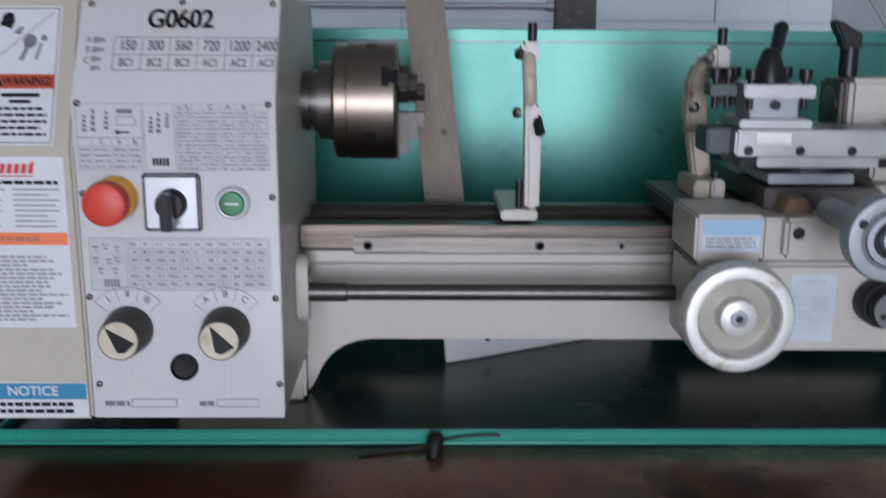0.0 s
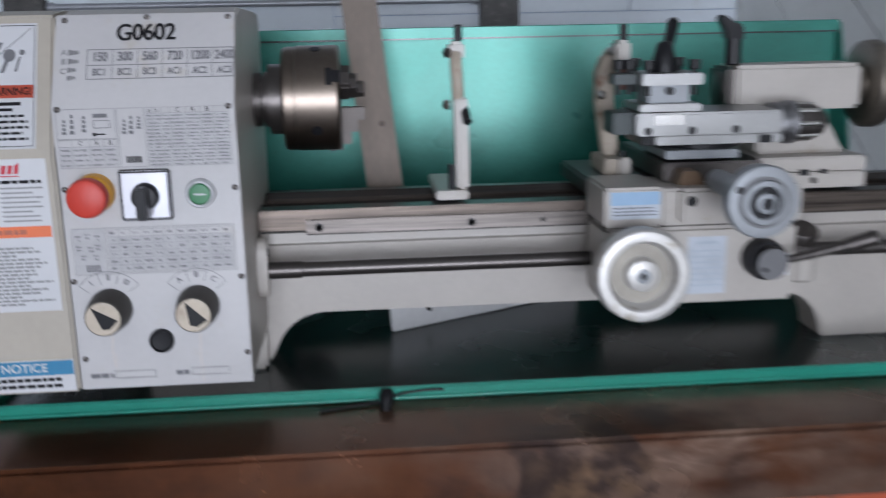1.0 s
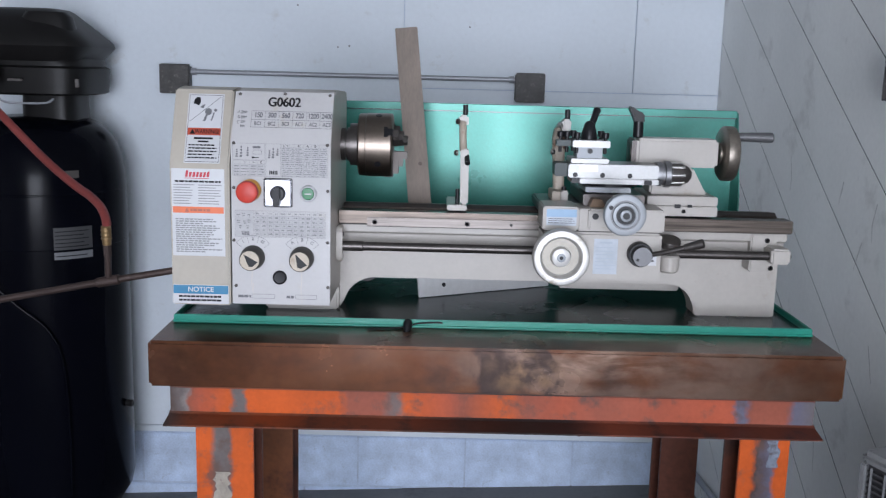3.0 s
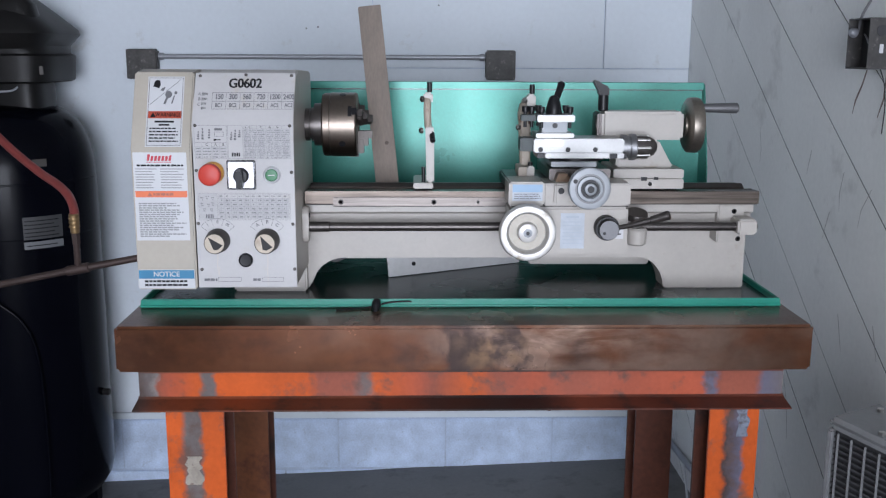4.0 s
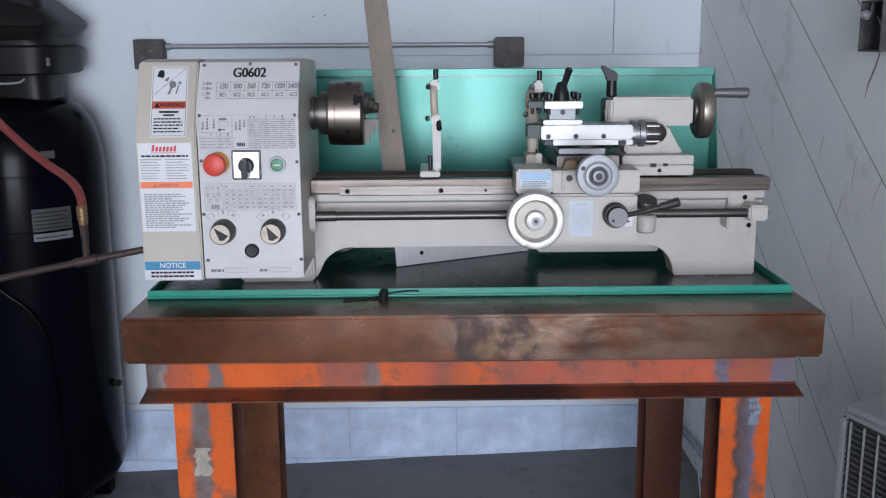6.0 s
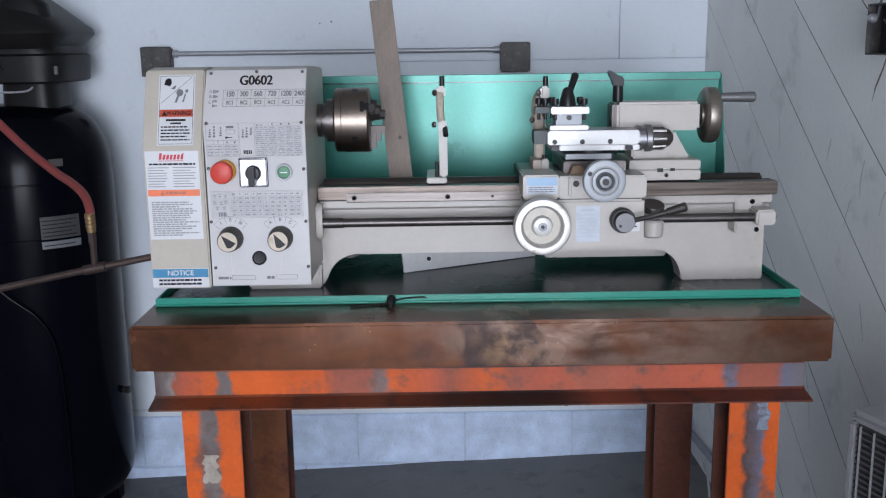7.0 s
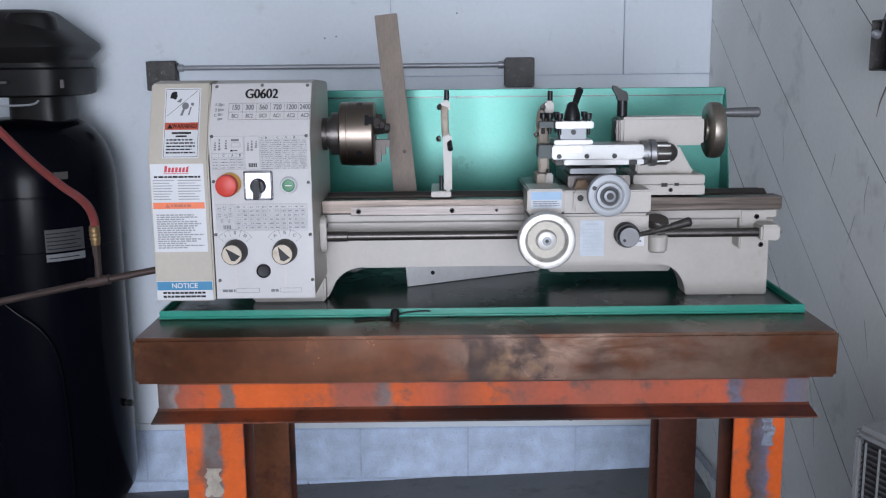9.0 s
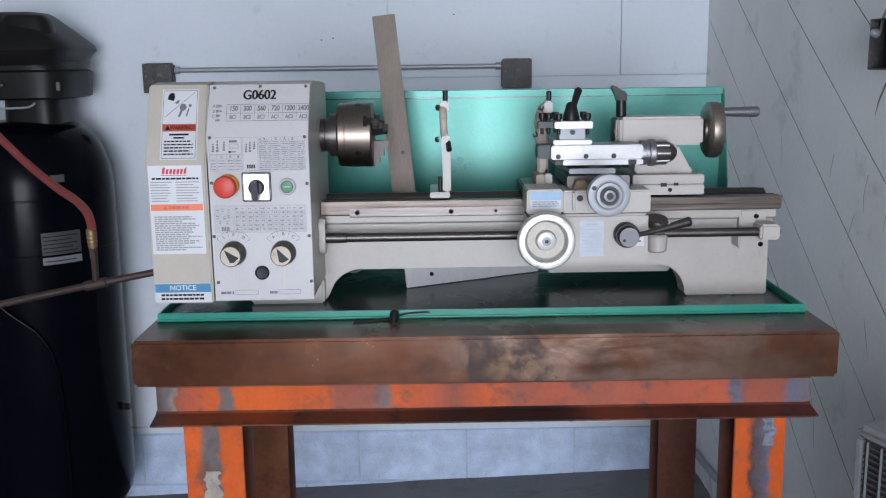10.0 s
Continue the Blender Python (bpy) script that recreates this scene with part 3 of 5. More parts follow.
blotch(left_leg, -0.0602, -0.208, -0.180, 0.755, 0.812, M_PALEPUTTY, 32, 0.35)
blotch(bpy.data.objects["leg.001"], -0.0602, 0.834, 0.856, 0.846, 0.911, M_PRIMERBLUE, 34, 0.4)

# ---- air compressor ----
CX, CY, CR = -1.097, 1.40, 0.261
cz = floor_z(CX)
compressor = thing("air_compressor", (CX, CY, cz), "tall black upright air compressor with a plastic hood", "compressor")
prof = [(0.02, 0.0), (0.025, 0.09), (0.045, 0.17), (0.08, 0.225), (0.12, 0.25), (0.17, CR), (1.16, CR)]
prof += [(1.16 + 0.235 * math.sin(radians(a)), CR * math.cos(radians(a)) ** 0.45) for a in range(10, 86, 8)]
prof += [(1.397, 0.0)]
part("tank", rev((CX, CY, 0), (0, 0, 1), prof, 72), M_TANK, compressor, "glossy black steel air tank")
for a in (45, 135, 225, 315):
    fx, fy = CX + 0.19 * math.cos(radians(a)), CY + 0.19 * math.sin(radians(a))
    part("foot", box(fx - 0.03, fx + 0.03, fy - 0.03, fy + 0.03, floor_z(fx) - 0.003, 0.12, 0.004), M_TANK, compressor)


def loft(sections, cx, cy, power=4.0, seg=40):
    """A closed body through level rounded-box sections of (z, half width, half depth, x shift)."""
    bm = bmesh.new()
    rings = []
    for z, a, b, dx in sections:
        ring = []
        for i in range(seg):
            c, s = math.cos(TAU * i / seg), math.sin(TAU * i / seg)
            r = (abs(c) ** power + abs(s) ** power) ** (-1 / power)
            ring.append(bm.verts.new((cx + dx + a * r * c, cy + b * r * s, z)))
        rings.append(ring)
    for p, q in zip(rings, rings[1:]):
        for i in range(seg):
            bm.faces.new((p[i], p[(i + 1) % seg], q[(i + 1) % seg], q[i]))
    bm.faces.new(rings[0])
    bm.faces.new(rings[-1])
    return bm


part("pump_base", loft([(1.37, 0.09, 0.10, 0.0), (1.47, 0.085, 0.10, 0.0)], CX + 0.055, CY), M_HOOD, compressor)
hood = part("hood", loft([(1.462, 0.1633, 0.1719, 0.01), (1.468, 0.1762, 0.1805, 0.01), (1.545, 0.1823, 0.1848, 0.01), (1.552, 0.1676, 0.1719, 0.01), (1.566, 0.1676, 0.1719, 0.01), (1.575, 0.1762, 0.1805, 0.0), (1.612, 0.2089, 0.1977, 0.0), (1.628, 0.2046, 0.1934, 0.0), (1.69, 0.1418, 0.1461, -0.01), (1.72, 0.1075, 0.1117, -0.01), (1.728, 0.0945, 0.0945, -0.01)], CX + 0.005, CY, 5.0, 48), M_HOOD, compressor, "dusty black faceted plastic hood")
part("vent_cap", loft([(1.64, 0.09, 0.05, 0), (1.70, 0.075, 0.045, 0), (1.715, 0.06, 0.04, 0)], CX + 0.08, CY - 0.105, 3.0, 28), M_HOOD, hood)


# ---- lathe ----
lathe = thing("metal_lathe", (0.3, 0.2, 1.0745), "cream bench-top metal lathe with control panel and bright steel parts", "lathe")
SPY, SPZ = 0.21, 1.4155
ZB, TOP_Y, TOP_Z = 1.43, 0.055, 1.522
COVER_Y, COVER_B, COVER_TY = 0.012, 1.385, 0.070


def leaning(y0, zb, ty, tz):
    """Places on a front that stands upright to zb and leans back above it: (x, height, distance off the face)."""
    run = Vector((0, ty - y0, tz - zb)).normalized()
    normal = Vector((0, -run.z, run.y))

    def place(x, z, e):
        if z <= zb:
            return Vector((x, y0 - e, z))
        return Vector((x, y0, zb)) + run * ((z - zb) / run.z) + normal * e
    return place


on_panel = leaning(0.0, ZB, TOP_Y, TOP_Z)
on_cover = leaning(COVER_Y, COVER_B, COVER_TY, 1.522)


def rect(bm, place, x0, x1, z0, z1, e=0.0004, th=0.0003):
    """A thin printed or glued plate on a face."""
    rows = []
    for f in (e, e + th):
        rows.append([bm.verts.new(place(x, z, f)) for x, z in ((x0, z0), (x1, z0), (x1, z1), (x0, z1))])
    lo, hi = rows
    bm.faces.new(hi)
    bm.faces.new(lo[::-1])
    for i in range(4):
        j = (i + 1) % 4
        bm.faces.new((lo[i], lo[j], hi[j], hi[i]))
    return bm


def grid(bm, place, x0, x1, z0, z1, xs, zs, w=0.0005, e=0.0004):
    for x in (x0, *xs, x1):
        rect(bm, place, x - w / 2, x + w / 2, z0, z1, e)
    for z in (z0, *zs, z1):
        rect(bm, place, x0, x1, z - w / 2, z + w / 2, e + 0.0001)
    return bm


def letters(body, size, x, z, place, e=0.0006, bold=0.0, stretch=1.0, bm=None, turn=0.0):
    """Printed characters, centred at (x, z) on a face."""
    cu = bpy.data.curves.new("letters", "FONT")
    cu.body, cu.size, cu.align_x, cu.align_y, cu.offset = body, size, "CENTER", "CENTER", bold
    tmp = new("letters", cu)
    me = bpy.data.meshes.new_from_object(tmp.evaluated_get(bpy.context.evaluated_depsgraph_get()))
    bpy.data.objects.remove(tmp)
    own = bmesh.new()
    own.from_mesh(me)
    bpy.data.meshes.remove(me)
    c, s = math.cos(radians(turn)), math.sin(radians(turn))
    for v in own.verts:
        a, b = v.co.x * stretch, v.co.y
        v.co = place(x + a * c - b * s, z + a * s + b * c, e)
    return join(bm, own)


def bars(bm, place, x0, x1, z0, z1, rows, rnd, fill=0.6, ragged=0.25, e=0.0006, words=False):
    """Lines of print too small to read."""
    step = (z1 - z0) / rows
    for k in range(rows):
        zc = z1 - (k + 0.5) * step
        end = x1 - rnd.random() * ragged * (x1 - x0)
        x = x0
        while x < end:
            w = rnd.uniform(0.004, 0.010) if words else end - x0
            rect(bm, place, x, min(x + w, end), zc - step * fill / 2, zc + step * fill / 2, e, 0.0001)
            x += w + 0.0014
    return bm


# headstock with leaning front
side = [(0.004, 1.127), (0.004, ZB), (TOP_Y + 0.003, TOP_Z - 0.003), (0.10, 1.527), (0.30, 1.52), (0.31, 1.505), (0.31, 1.127)]
headstock = part("headstock", prism(side, "x", -0.1835, 0.001, 0.0025), M_CREAM, lathe)
part("headstock_foot", box(-0.15, 0.0, 0.17, 0.30, 1.0745, 1.1265, 0.004), M_CREAM, lathe)
pan = [(0.0, 1.125), (0.0, ZB), (TOP_Y, TOP_Z), (TOP_Y + 0.002, TOP_Z - 0.001), (0.003, ZB - 0.001), (0.003, 1.125)]
panel = part("control_panel", prism(pan, "x", -0.183, 0.001, 0.0006), M_PANEL, lathe, "white printed sheet-metal control panel")
cov = [(COVER_Y, 1.118), (COVER_Y, COVER_B), (COVER_TY, 1.522), (0.12, 1.527), (0.30, 1.52), (0.30, 1.118)]
cover = part("gear_cover", prism(cov, "x", -0.300, -0.189, 0.003), M_BEIGE, lathe, "beige end cover with stickers")

screw = mesh_of("screw", rev((0, 0, 0), (0, -1, 0), [(0, 0.0032), (0.0012, 0.003), (0.002, 0.0018), (0.002, 0.0)], 12), M_DARKST)
for x, z in ((-0.174, 1.516), (-0.09, 1.518), (-0.006, 1.517), (-0.177, 1.4285), (-0.005, 1.428), (-0.178, 1.346), (-0.004, 1.343), (-0.179, 1.247), (-0.004, 1.246), (-0.176, 1.160), (-0.003, 1.160)):
    ob = new("screw", screw)
    ob.parent = panel
    ob.location = on_panel(x, z, 0.0) - BASE[panel]

# panel print
bm = None
for dx, dz in ((-0.0009, 0), (-0.0004, 0.0003), (0.0004, 0.0003), (0.0009, 0), (0.0004, -0.0003), (-0.0004, -0.0003)):
    bm = letters("G0602", 0.0235, -0.090 + dx, 1.502 + dz, on_panel, 0.0006 + 0.00004 * (dx * 1000 + dz * 700), stretch=0.95, bm=bm)
tagged(part("model_number", bm, M_INK, panel), "bold black model number", kind="stuff")
table = part("speed_table", grid(bmesh.new(), on_panel, -0.149, 0.000, 1.457, 1.486, [-0.149 + 0.0255 * i for i in range(1, 6)], [1.4705]), M_GREYINK, panel)
bm = None
for i, (a, b) in enumerate((("150", "BC1"), ("300", "BC2"), ("560", "BC3"), ("720", "AC1"), ("1200", "AC2"), ("2400", "AC3"))):
    x = -0.149 + 0.0255 * (i + 0.5)
    bm = letters(a, 0.0125, x, 1.4785, on_panel, bold=0.0004, stretch=0.82, bm=bm)
    bm = letters(b, 0.0095, x, 1.4635, on_panel, bold=0.00025, stretch=0.82, bm=bm)
tagged(part("speed_print", bm, M_GREYINK, table), "printed spindle speeds and lever letters", kind="stuff")
bm = None
for a, z in (("A", 1.4835), ("B", 1.4745), ("C", 1.465)):
    bm = letters(a, 0.008, -0.1725, z, on_panel, bm=bm)
for k, z in enumerate((1.4835, 1.4745, 1.466, 1.458)):
    for j in range(5 - k // 2):
        rect(bm, on_panel, -0.168 + 0.0022 * j, -0.1667 + 0.0022 * j, z - 0.003 + 0.0004 * (j + k), z + 0.003 - 0.0003 * j)
part("lever_print", bm, M_GREYINK, panel)

rnd = random.Random(4)
bm = grid(bmesh.new(), on_panel, -0.179, -0.120, 1.398, 1.4285, [], [])
grid(bm, on_panel, -0.179, -0.120, 1.368, 1.397, [-0.166, -0.148, -0.134], [1.390])
grid(bm, on_panel, -0.118, -0.091, 1.368, 1.4285, [], [])
grid(bm, on_panel, -0.089, -0.005, 1.368, 1.4285, [-0.082, -0.074, -0.065, -0.049, -0.034, -0.02], [1.4225] + [1.4225 - 0.0054 * i for i in range(1, 10)], w=0.00035)
chart = part("thread_chart", bm, M_PALEINK, panel, "printed grey thread-cutting chart")


def figures(bm, x0, x1, z, h, rnd, e=0.0006):
    """A row of tiny figures too small to read."""
    x = x0
    while x < x1 - 0.0008:
        w = rnd.uniform(0.0008, 0.0015)
        if rnd.random() < 0.85:
            d = rnd.uniform(0.0, 0.3) * h
            rect(bm, on_panel, x, min(x + w, x1), z - h + d, z + h - rnd.uniform(0.0, 0.3) * h, e, 0.0001)
        x += w + rnd.uniform(0.0005, 0.0009)


ground, bm = bmesh.new(), bmesh.new()
for a, b in ((-0.089, -0.082), (-0.082, -0.074), (-0.074, -0.065), (-0.065, -0.049), (-0.049, -0.034), (-0.034, -0.02), (-0.02, -0.005)):
    rect(ground, on_panel, a + 0.0005, b - 0.0005, 1.3685, 1.4220, 0.00015, 0.0001)
    for k in range(15):
        z = 1.4200 - 0.0036 * k
        w = (b - a) * rnd.uniform(0.6, 0.95)
        figures(bm, (a + b - w) / 2, (a + b + w) / 2, z, 0.0009, rnd)
for x0, x1, z0, z1 in ((-0.1785, -0.1205, 1.3685, 1.3895), (-0.1395, -0.1335, 1.257, 1.301), (-0.175, -0.143, 1.255, 1.3035), (-0.133, -0.0105, 1.257, 1.2945)):
    rect(ground, on_panel, x0, x1, z0, z1, 0.00015, 0.0001)
tagged(part("chart_ground", ground, M_CHARTGROUND, chart), kind="stuff")
for a, b in ((-0.179, -0.166), (-0.166, -0.148), (-0.148, -0.134), (-0.134, -0.120)):
    for k in range(4):
        z = 1.3865 - 0.0052 * k
        figures(bm, a + 0.002, b - 0.002, z, 0.0011, rnd)
for x, z, h in ((-0.172, 1.411, 0.016), (-0.164, 1.414, 0.022), (-0.152, 1.414, 0.018), (-0.112, 1.410, 0.016), (-0.105, 1.412, 0.020), (-0.097, 1.414, 0.014)):
    for k in range(4):
        rect(bm, on_panel, x - 0.0022 + 0.0006 * k, x + 0.002, z - h / 2 + h * k / 4, z - h / 2 + h * (k + 0.7) / 4, 0.0006, 0.0001)
rect(bm, on_panel, -0.142, -0.128, 1.4195, 1.4235, 0.0006, 0.0001)
grid(bm, on_panel, -0.142, -0.126, 1.409, 1.4165, [], [], 0.0006)
tagged(part("chart_print", bm, M_GREYINK, chart), kind="stuff")
bm = letters("C", 0.006, -0.157, 1.3935, on_panel)
for a, x, z in (("A", -0.141, 1.3935), ("B", -0.127, 1.3935), ("a", -0.0855, 1.4255), ("b", -0.078, 1.4255), ("C", -0.057, 1.4255), ("A", -0.0415, 1.4255), ("B", -0.027, 1.4255)):
    bm = letters(a, 0.0065, x, z, on_panel, bm=bm)
for k in range(5):
    rect(bm, on_panel, -0.112 + 0.0032 * k, -0.1098 + 0.0032 * k, 1.372, 1.379, 0.0006, 0.0001)
rect(bm, on_panel, -0.141, -0.131, 1.4018, 1.4032, 0.0006, 0.0001)
rect(bm, on_panel, -0.144, -0.140, 1.4008, 1.4042, 0.0006, 0.0001)
tagged(part("chart_letters", bm, M_INK, chart), kind="stuff")

bm = grid(bmesh.new(), on_panel, -0.176, -0.008, 1.254, 1.304, [-0.142], [])
grid(bm, on_panel, -0.140, -0.010, 1.256, 1.302, [-0.140 + 0.0118 * i for i in range(1, 11)], [1.256 + 0.0077 * i for i in range(1, 6)], w=0.00035)
chart2 = part("feed_chart", bm, M_PALEINK, panel, "printed grey feed chart")
bm = bmesh.new()
for i in range(11):
    for k in range(6):
        x, z = -0.140 + 0.0118 * (i + 0.5), 1.256 + 0.0077 * (k + 0.5)
        w = rnd.uniform(0.0022, 0.0042)
        figures(bm, x - w, x + w, z, 0.0015, rnd)
for x, z in ((-0.170, 1.294), (-0.160, 1.296), (-0.150, 1.294), (-0.170, 1.283), (-0.158, 1.282), (-0.150, 1.284), (-0.166, 1.273), (-0.153, 1.273)):
    figures(bm, x - 0.0028, x + 0.0028, z + 0.0016, 0.0012, rnd)
    figures(bm, x - 0.0020, x + 0.0024, z - 0.0022, 0.0012, rnd)
for k in range(5):
    rect(bm, on_panel, -0.164 + 0.003 * k, -0.162 + 0.003 * k, 1.257, 1.2645, 0.0006, 0.0001)
tagged(part("chart_print", bm, M_GREYINK, chart2), kind="stuff")

bm = bmesh.new()
grid(bm, on_panel, -0.146, -0.103, 1.1365, 1.1445, [], [])
grid(bm, on_panel, -0.064, -0.024, 1.1365, 1.1445, [], [])
for x0, x1 in ((-0.172, -0.162), (-0.161, -0.153), (-0.151, -0.148), (-0.081, -0.074), (-0.073, -0.067)):
    rect(bm, on_panel, x0, x1, 1.1375, 1.1425, 0.0006, 0.0001)
tagged(part("plate_print", bm, M_GREYINK, panel), kind="stuff")
# oil runs below the two knobs
bm = bmesh.new()
for x0, z0, z1, w in ((-0.146, 1.150, 1.193, 0.0022), (-0.1435, 1.142, 1.165, 0.0014), (-0.053, 1.128, 1.192, 0.0020)):
    pts = 9
    for k in range(pts):
        a, b = z1 + (z0 - z1) * k / pts, z1 + (z0 - z1) * (k + 1) / pts
        ww = w * (1 - 0.5 * k / pts)
        off = 0.0006 * math.sin(k)
        rect(bm, on_panel, x0 + off - ww / 2, x0 + off + ww / 2, b, a, 0.0003, 0.0001)
tagged(part("oil_stain", bm, M_OILSTAIN, panel, "thin brownish oil runs"), kind="stuff")

# emergency stop
stop = part("emergency_stop", rev((-0.1475, 0, 1.342), (0, -1, 0), [(0, 0.0205), (0.012, 0.0195), (0.016, 0.013), (0.024, 0.011)], 40), M_YELLOW, lathe, "yellow emergency stop base")
part("mushroom_button", rev((-0.1475, 0, 1.342), (0, -1, 0), [(0.020, 0.012), (0.022, 0.0185), (0.026, 0.0203), (0.034, 0.0203), (0.038, 0.0188), (0.0398, 0.0150), (0.0405, 0.0)], 48), M_RED, stop, "red mushroom button")
# selector switch
plate = part("selector_switch", box(-0.121, -0.0705, -0.006, -0.0004, 1.3125, 1.3640, 0.0022), M_SWITCH, lathe, "silver square switch plate")
rim = box(-0.1225, -0.069, -0.004, -0.0003, 1.311, 1.3655, 0.002)
part("switch_rim", rim, M_BLACK, plate)
knob = rev((-0.0955, -0.004, 1.3375), (0, -1, 0), [(0.002, 0.0145), (0.010, 0.0135), (0.012, 0.012), (0.0125, 0.0)], 36)
box(-0.101, -0.0895, -0.032, -0.014, 1.316, 1.350, 0.002, bm=knob)
part("switch_knob", knob, M_BLACK, plate, "black rotary handle")
# start button
start = part("start_button", rev((-0.0395, 0, 1.3385), (0, -1, 0), [(0, 0.0155), (0.008, 0.0152), (0.011, 0.0135), (0.0105, 0.0118), (0.006, 0.0115), (0.006, 0.0)], 40), M_WHITE, lathe, "white ring of the start button")
part("button_cap", rev((-0.0395, 0, 1.3385), (0, -1, 0), [(0.005, 0.0113), (0.0095, 0.0112), (0.0105, 0.010), (0.0108, 0.0)], 36), M_GREENBTN, start, "green push button")
part("button_mark", box(-0.0455, -0.0335, -0.0112, -0.0109, 1.3377, 1.3393), M_WHITE, start)
# range knobs
for kx, marks, turn in ((-0.1435, ("I", "II", "III"), 42), (-0.0515, ("A", "B", "C"), 28)):
    kz = 1.2155
    bm = None
    own = bmesh.new()
    for a in (38, 73, 107, 142):
        c, s = math.cos(radians(a)), math.sin(radians(a))
        v = [own.verts.new(on_panel(kx + r * c + d * s, kz + 0.002 + r * s - d * c, 0.0005)) for r, d in ((0.026, -0.0003), (0.039, -0.0003), (0.039, 0.0003), (0.026, 0.0003))]
        own.faces.new(v)
    for i in range(16):
        a0, a1 = radians(38 + 104 * i / 16), radians(38 + 104 * (i + 1) / 16)
        v = [own.verts.new(on_panel(kx + r * math.cos(a), kz + 0.002 + r * math.sin(a), 0.0005)) for r, a in ((0.039, a0), (0.0396, a0), (0.0396, a1), (0.039, a1))]
        own.faces.new(v)
    for txt, a in zip(marks, (124, 90, 56)):
        own = letters(txt, 0.0085, kx + 0.0325 * math.cos(radians(a)), kz + 0.002 + 0.0325 * math.sin(radians(a)), on_panel, bm=own, turn=a - 90, bold=0.0002)
    part("knob_scale", own, M_GREYINK, panel)
    base = part("range_knob", rev((kx, 0, kz), (0, -1, 0), [(0, 0.0225), (0.004, 0.0228), (0.012, 0.0222), (0.033, 0.0198), (0.036, 0.0188), (0.0362, 0.0178)], 48), M_KNOB, lathe, "dark grey ribbed selector knob")
    face = rev((kx, 0, kz), (0, -1, 0), [(0.035, 0.0179), (0.0366, 0.0177), (0.0368, 0.0)], 48)
    part("knob_face", face, M_KNOBFACE, base, "worn cream knob face")
    c, s = math.cos(radians(turn)), math.sin(radians(turn))
    own = bmesh.new()
    tri = [(0.0, 0.0165), (-0.0085, -0.0075), (-0.003, -0.0125), (0.0095, -0.0120)]
    v = [own.verts.new((kx + x * c - z * s, -0.0376, kz + x * s + z * c)) for x, z in tri]
    own.faces.new(v)
    r = bmesh.ops.extrude_face_region(own, geom=own.faces[:])
    bmesh.ops.translate(own, verts=[e for e in r["geom"] if isinstance(e, bmesh.types.BMVert)], vec=(0, 0.002, 0))
    part("pointer", own, M_BLACK, base, "dark arrow pointer", smooth=0)
part("sight_glass", rev((-0.0935, 0, 1.1775), (0, -1, 0), [(0, 0.0135), (0.003, 0.0132), (0.004, 0.0115), (0.002, 0.0105), (0.0015, 0.0)], 36), M_BLACK, lathe, "black round oil sight glass")

# cover stickers
bm = rect(bmesh.new(), on_cover, -0.2735, -0.2065, 1.388, 1.514, 0.0003, 0.0003)
warn = part("warning_sticker", bm, M_WHITE, cover, "white warning sticker with a dark red band")
grid_bm = grid(bmesh.new(), on_cover, -0.2710, -0.2090, 1.3905, 1.5115, [], [], 0.0006, 0.0007)
bars(grid_bm, on_cover, -0.267, -0.213, 1.395, 1.4235, 5, rnd, 0.45, 0.12, 0.0007, True)
rect(grid_bm, on_cover, -0.258, -0.222, 1.431, 1.4345, 0.0007, 0.0001)
rect(grid_bm, on_cover, -0.250, -0.230, 1.4255, 1.4285, 0.0007, 0.0001)
tagged(part("sticker_print", grid_bm, M_INK, warn), kind="stuff")
band = part("sticker_band", rect(bmesh.new(), on_cover, -0.2705, -0.2095, 1.4385, 1.4515, 0.0008, 0.0001), M_REDLBL, warn)
bm = letters("WARNING!", 0.0105, -0.2345, 1.4448, on_cover, 0.0011, 0.0003, 0.85)
own = bmesh.new()
own.faces.new([own.verts.new(on_cover(x, z, 0.0011)) for x, z in ((-0.267, 1.4405), (-0.256, 1.4405), (-0.2615, 1.4495))])
part("sticker_word", join(bm, own), M_INK, warn)


def shape(bm, place, pts, e=0.0008):
    bm.faces.new([bm.verts.new(place(x, z, e)) for x, z in pts])
    return bm


bm = bmesh.new()
shape(bm, on_cover, [(-0.2640, 1.4955), (-0.2615, 1.5050), (-0.2570, 1.5080), (-0.2515, 1.5070), (-0.2500, 1.4990), (-0.2530, 1.4925), (-0.2590, 1.4950)])
part("pictogram_dark", bm, M_INK, warn)
bm = bmesh.new()
shape(bm, on_cover, arc(-0.2345, 1.4815, 0.0065, 0, 330, 12))
shape(bm, on_cover, [(-0.2440, 1.4640), (-0.2395, 1.4640), (-0.2345, 1.4770), (-0.2385, 1.4775)])
shape(bm, on_cover, arc(-0.2215, 1.4845, 0.003, 0, 330, 10))
shape(bm, on_cover, [(-0.2295, 1.4650), (-0.2265, 1.4650), (-0.2225, 1.4800), (-0.2250, 1.4800)])
shape(bm, on_cover, [(-0.2510, 1.4890), (-0.2440, 1.4875), (-0.2410, 1.4945), (-0.2440, 1.4950)])
shape(bm, on_cover, [(-0.2680, 1.4640), (-0.2674, 1.4632), (-0.2125, 1.5085), (-0.2130, 1.5092)], 0.0009)
part("pictogram_grey", bm, M_GREYINK, warn)

bm = rect(bmesh.new(), on_cover, -0.2965, -0.198, 1.213, 1.378, 0.0003, 0.0003)
data = part("data_sticker", bm, M_WHITE, cover, "white data sticker with an orange band")
bm = bmesh.new()
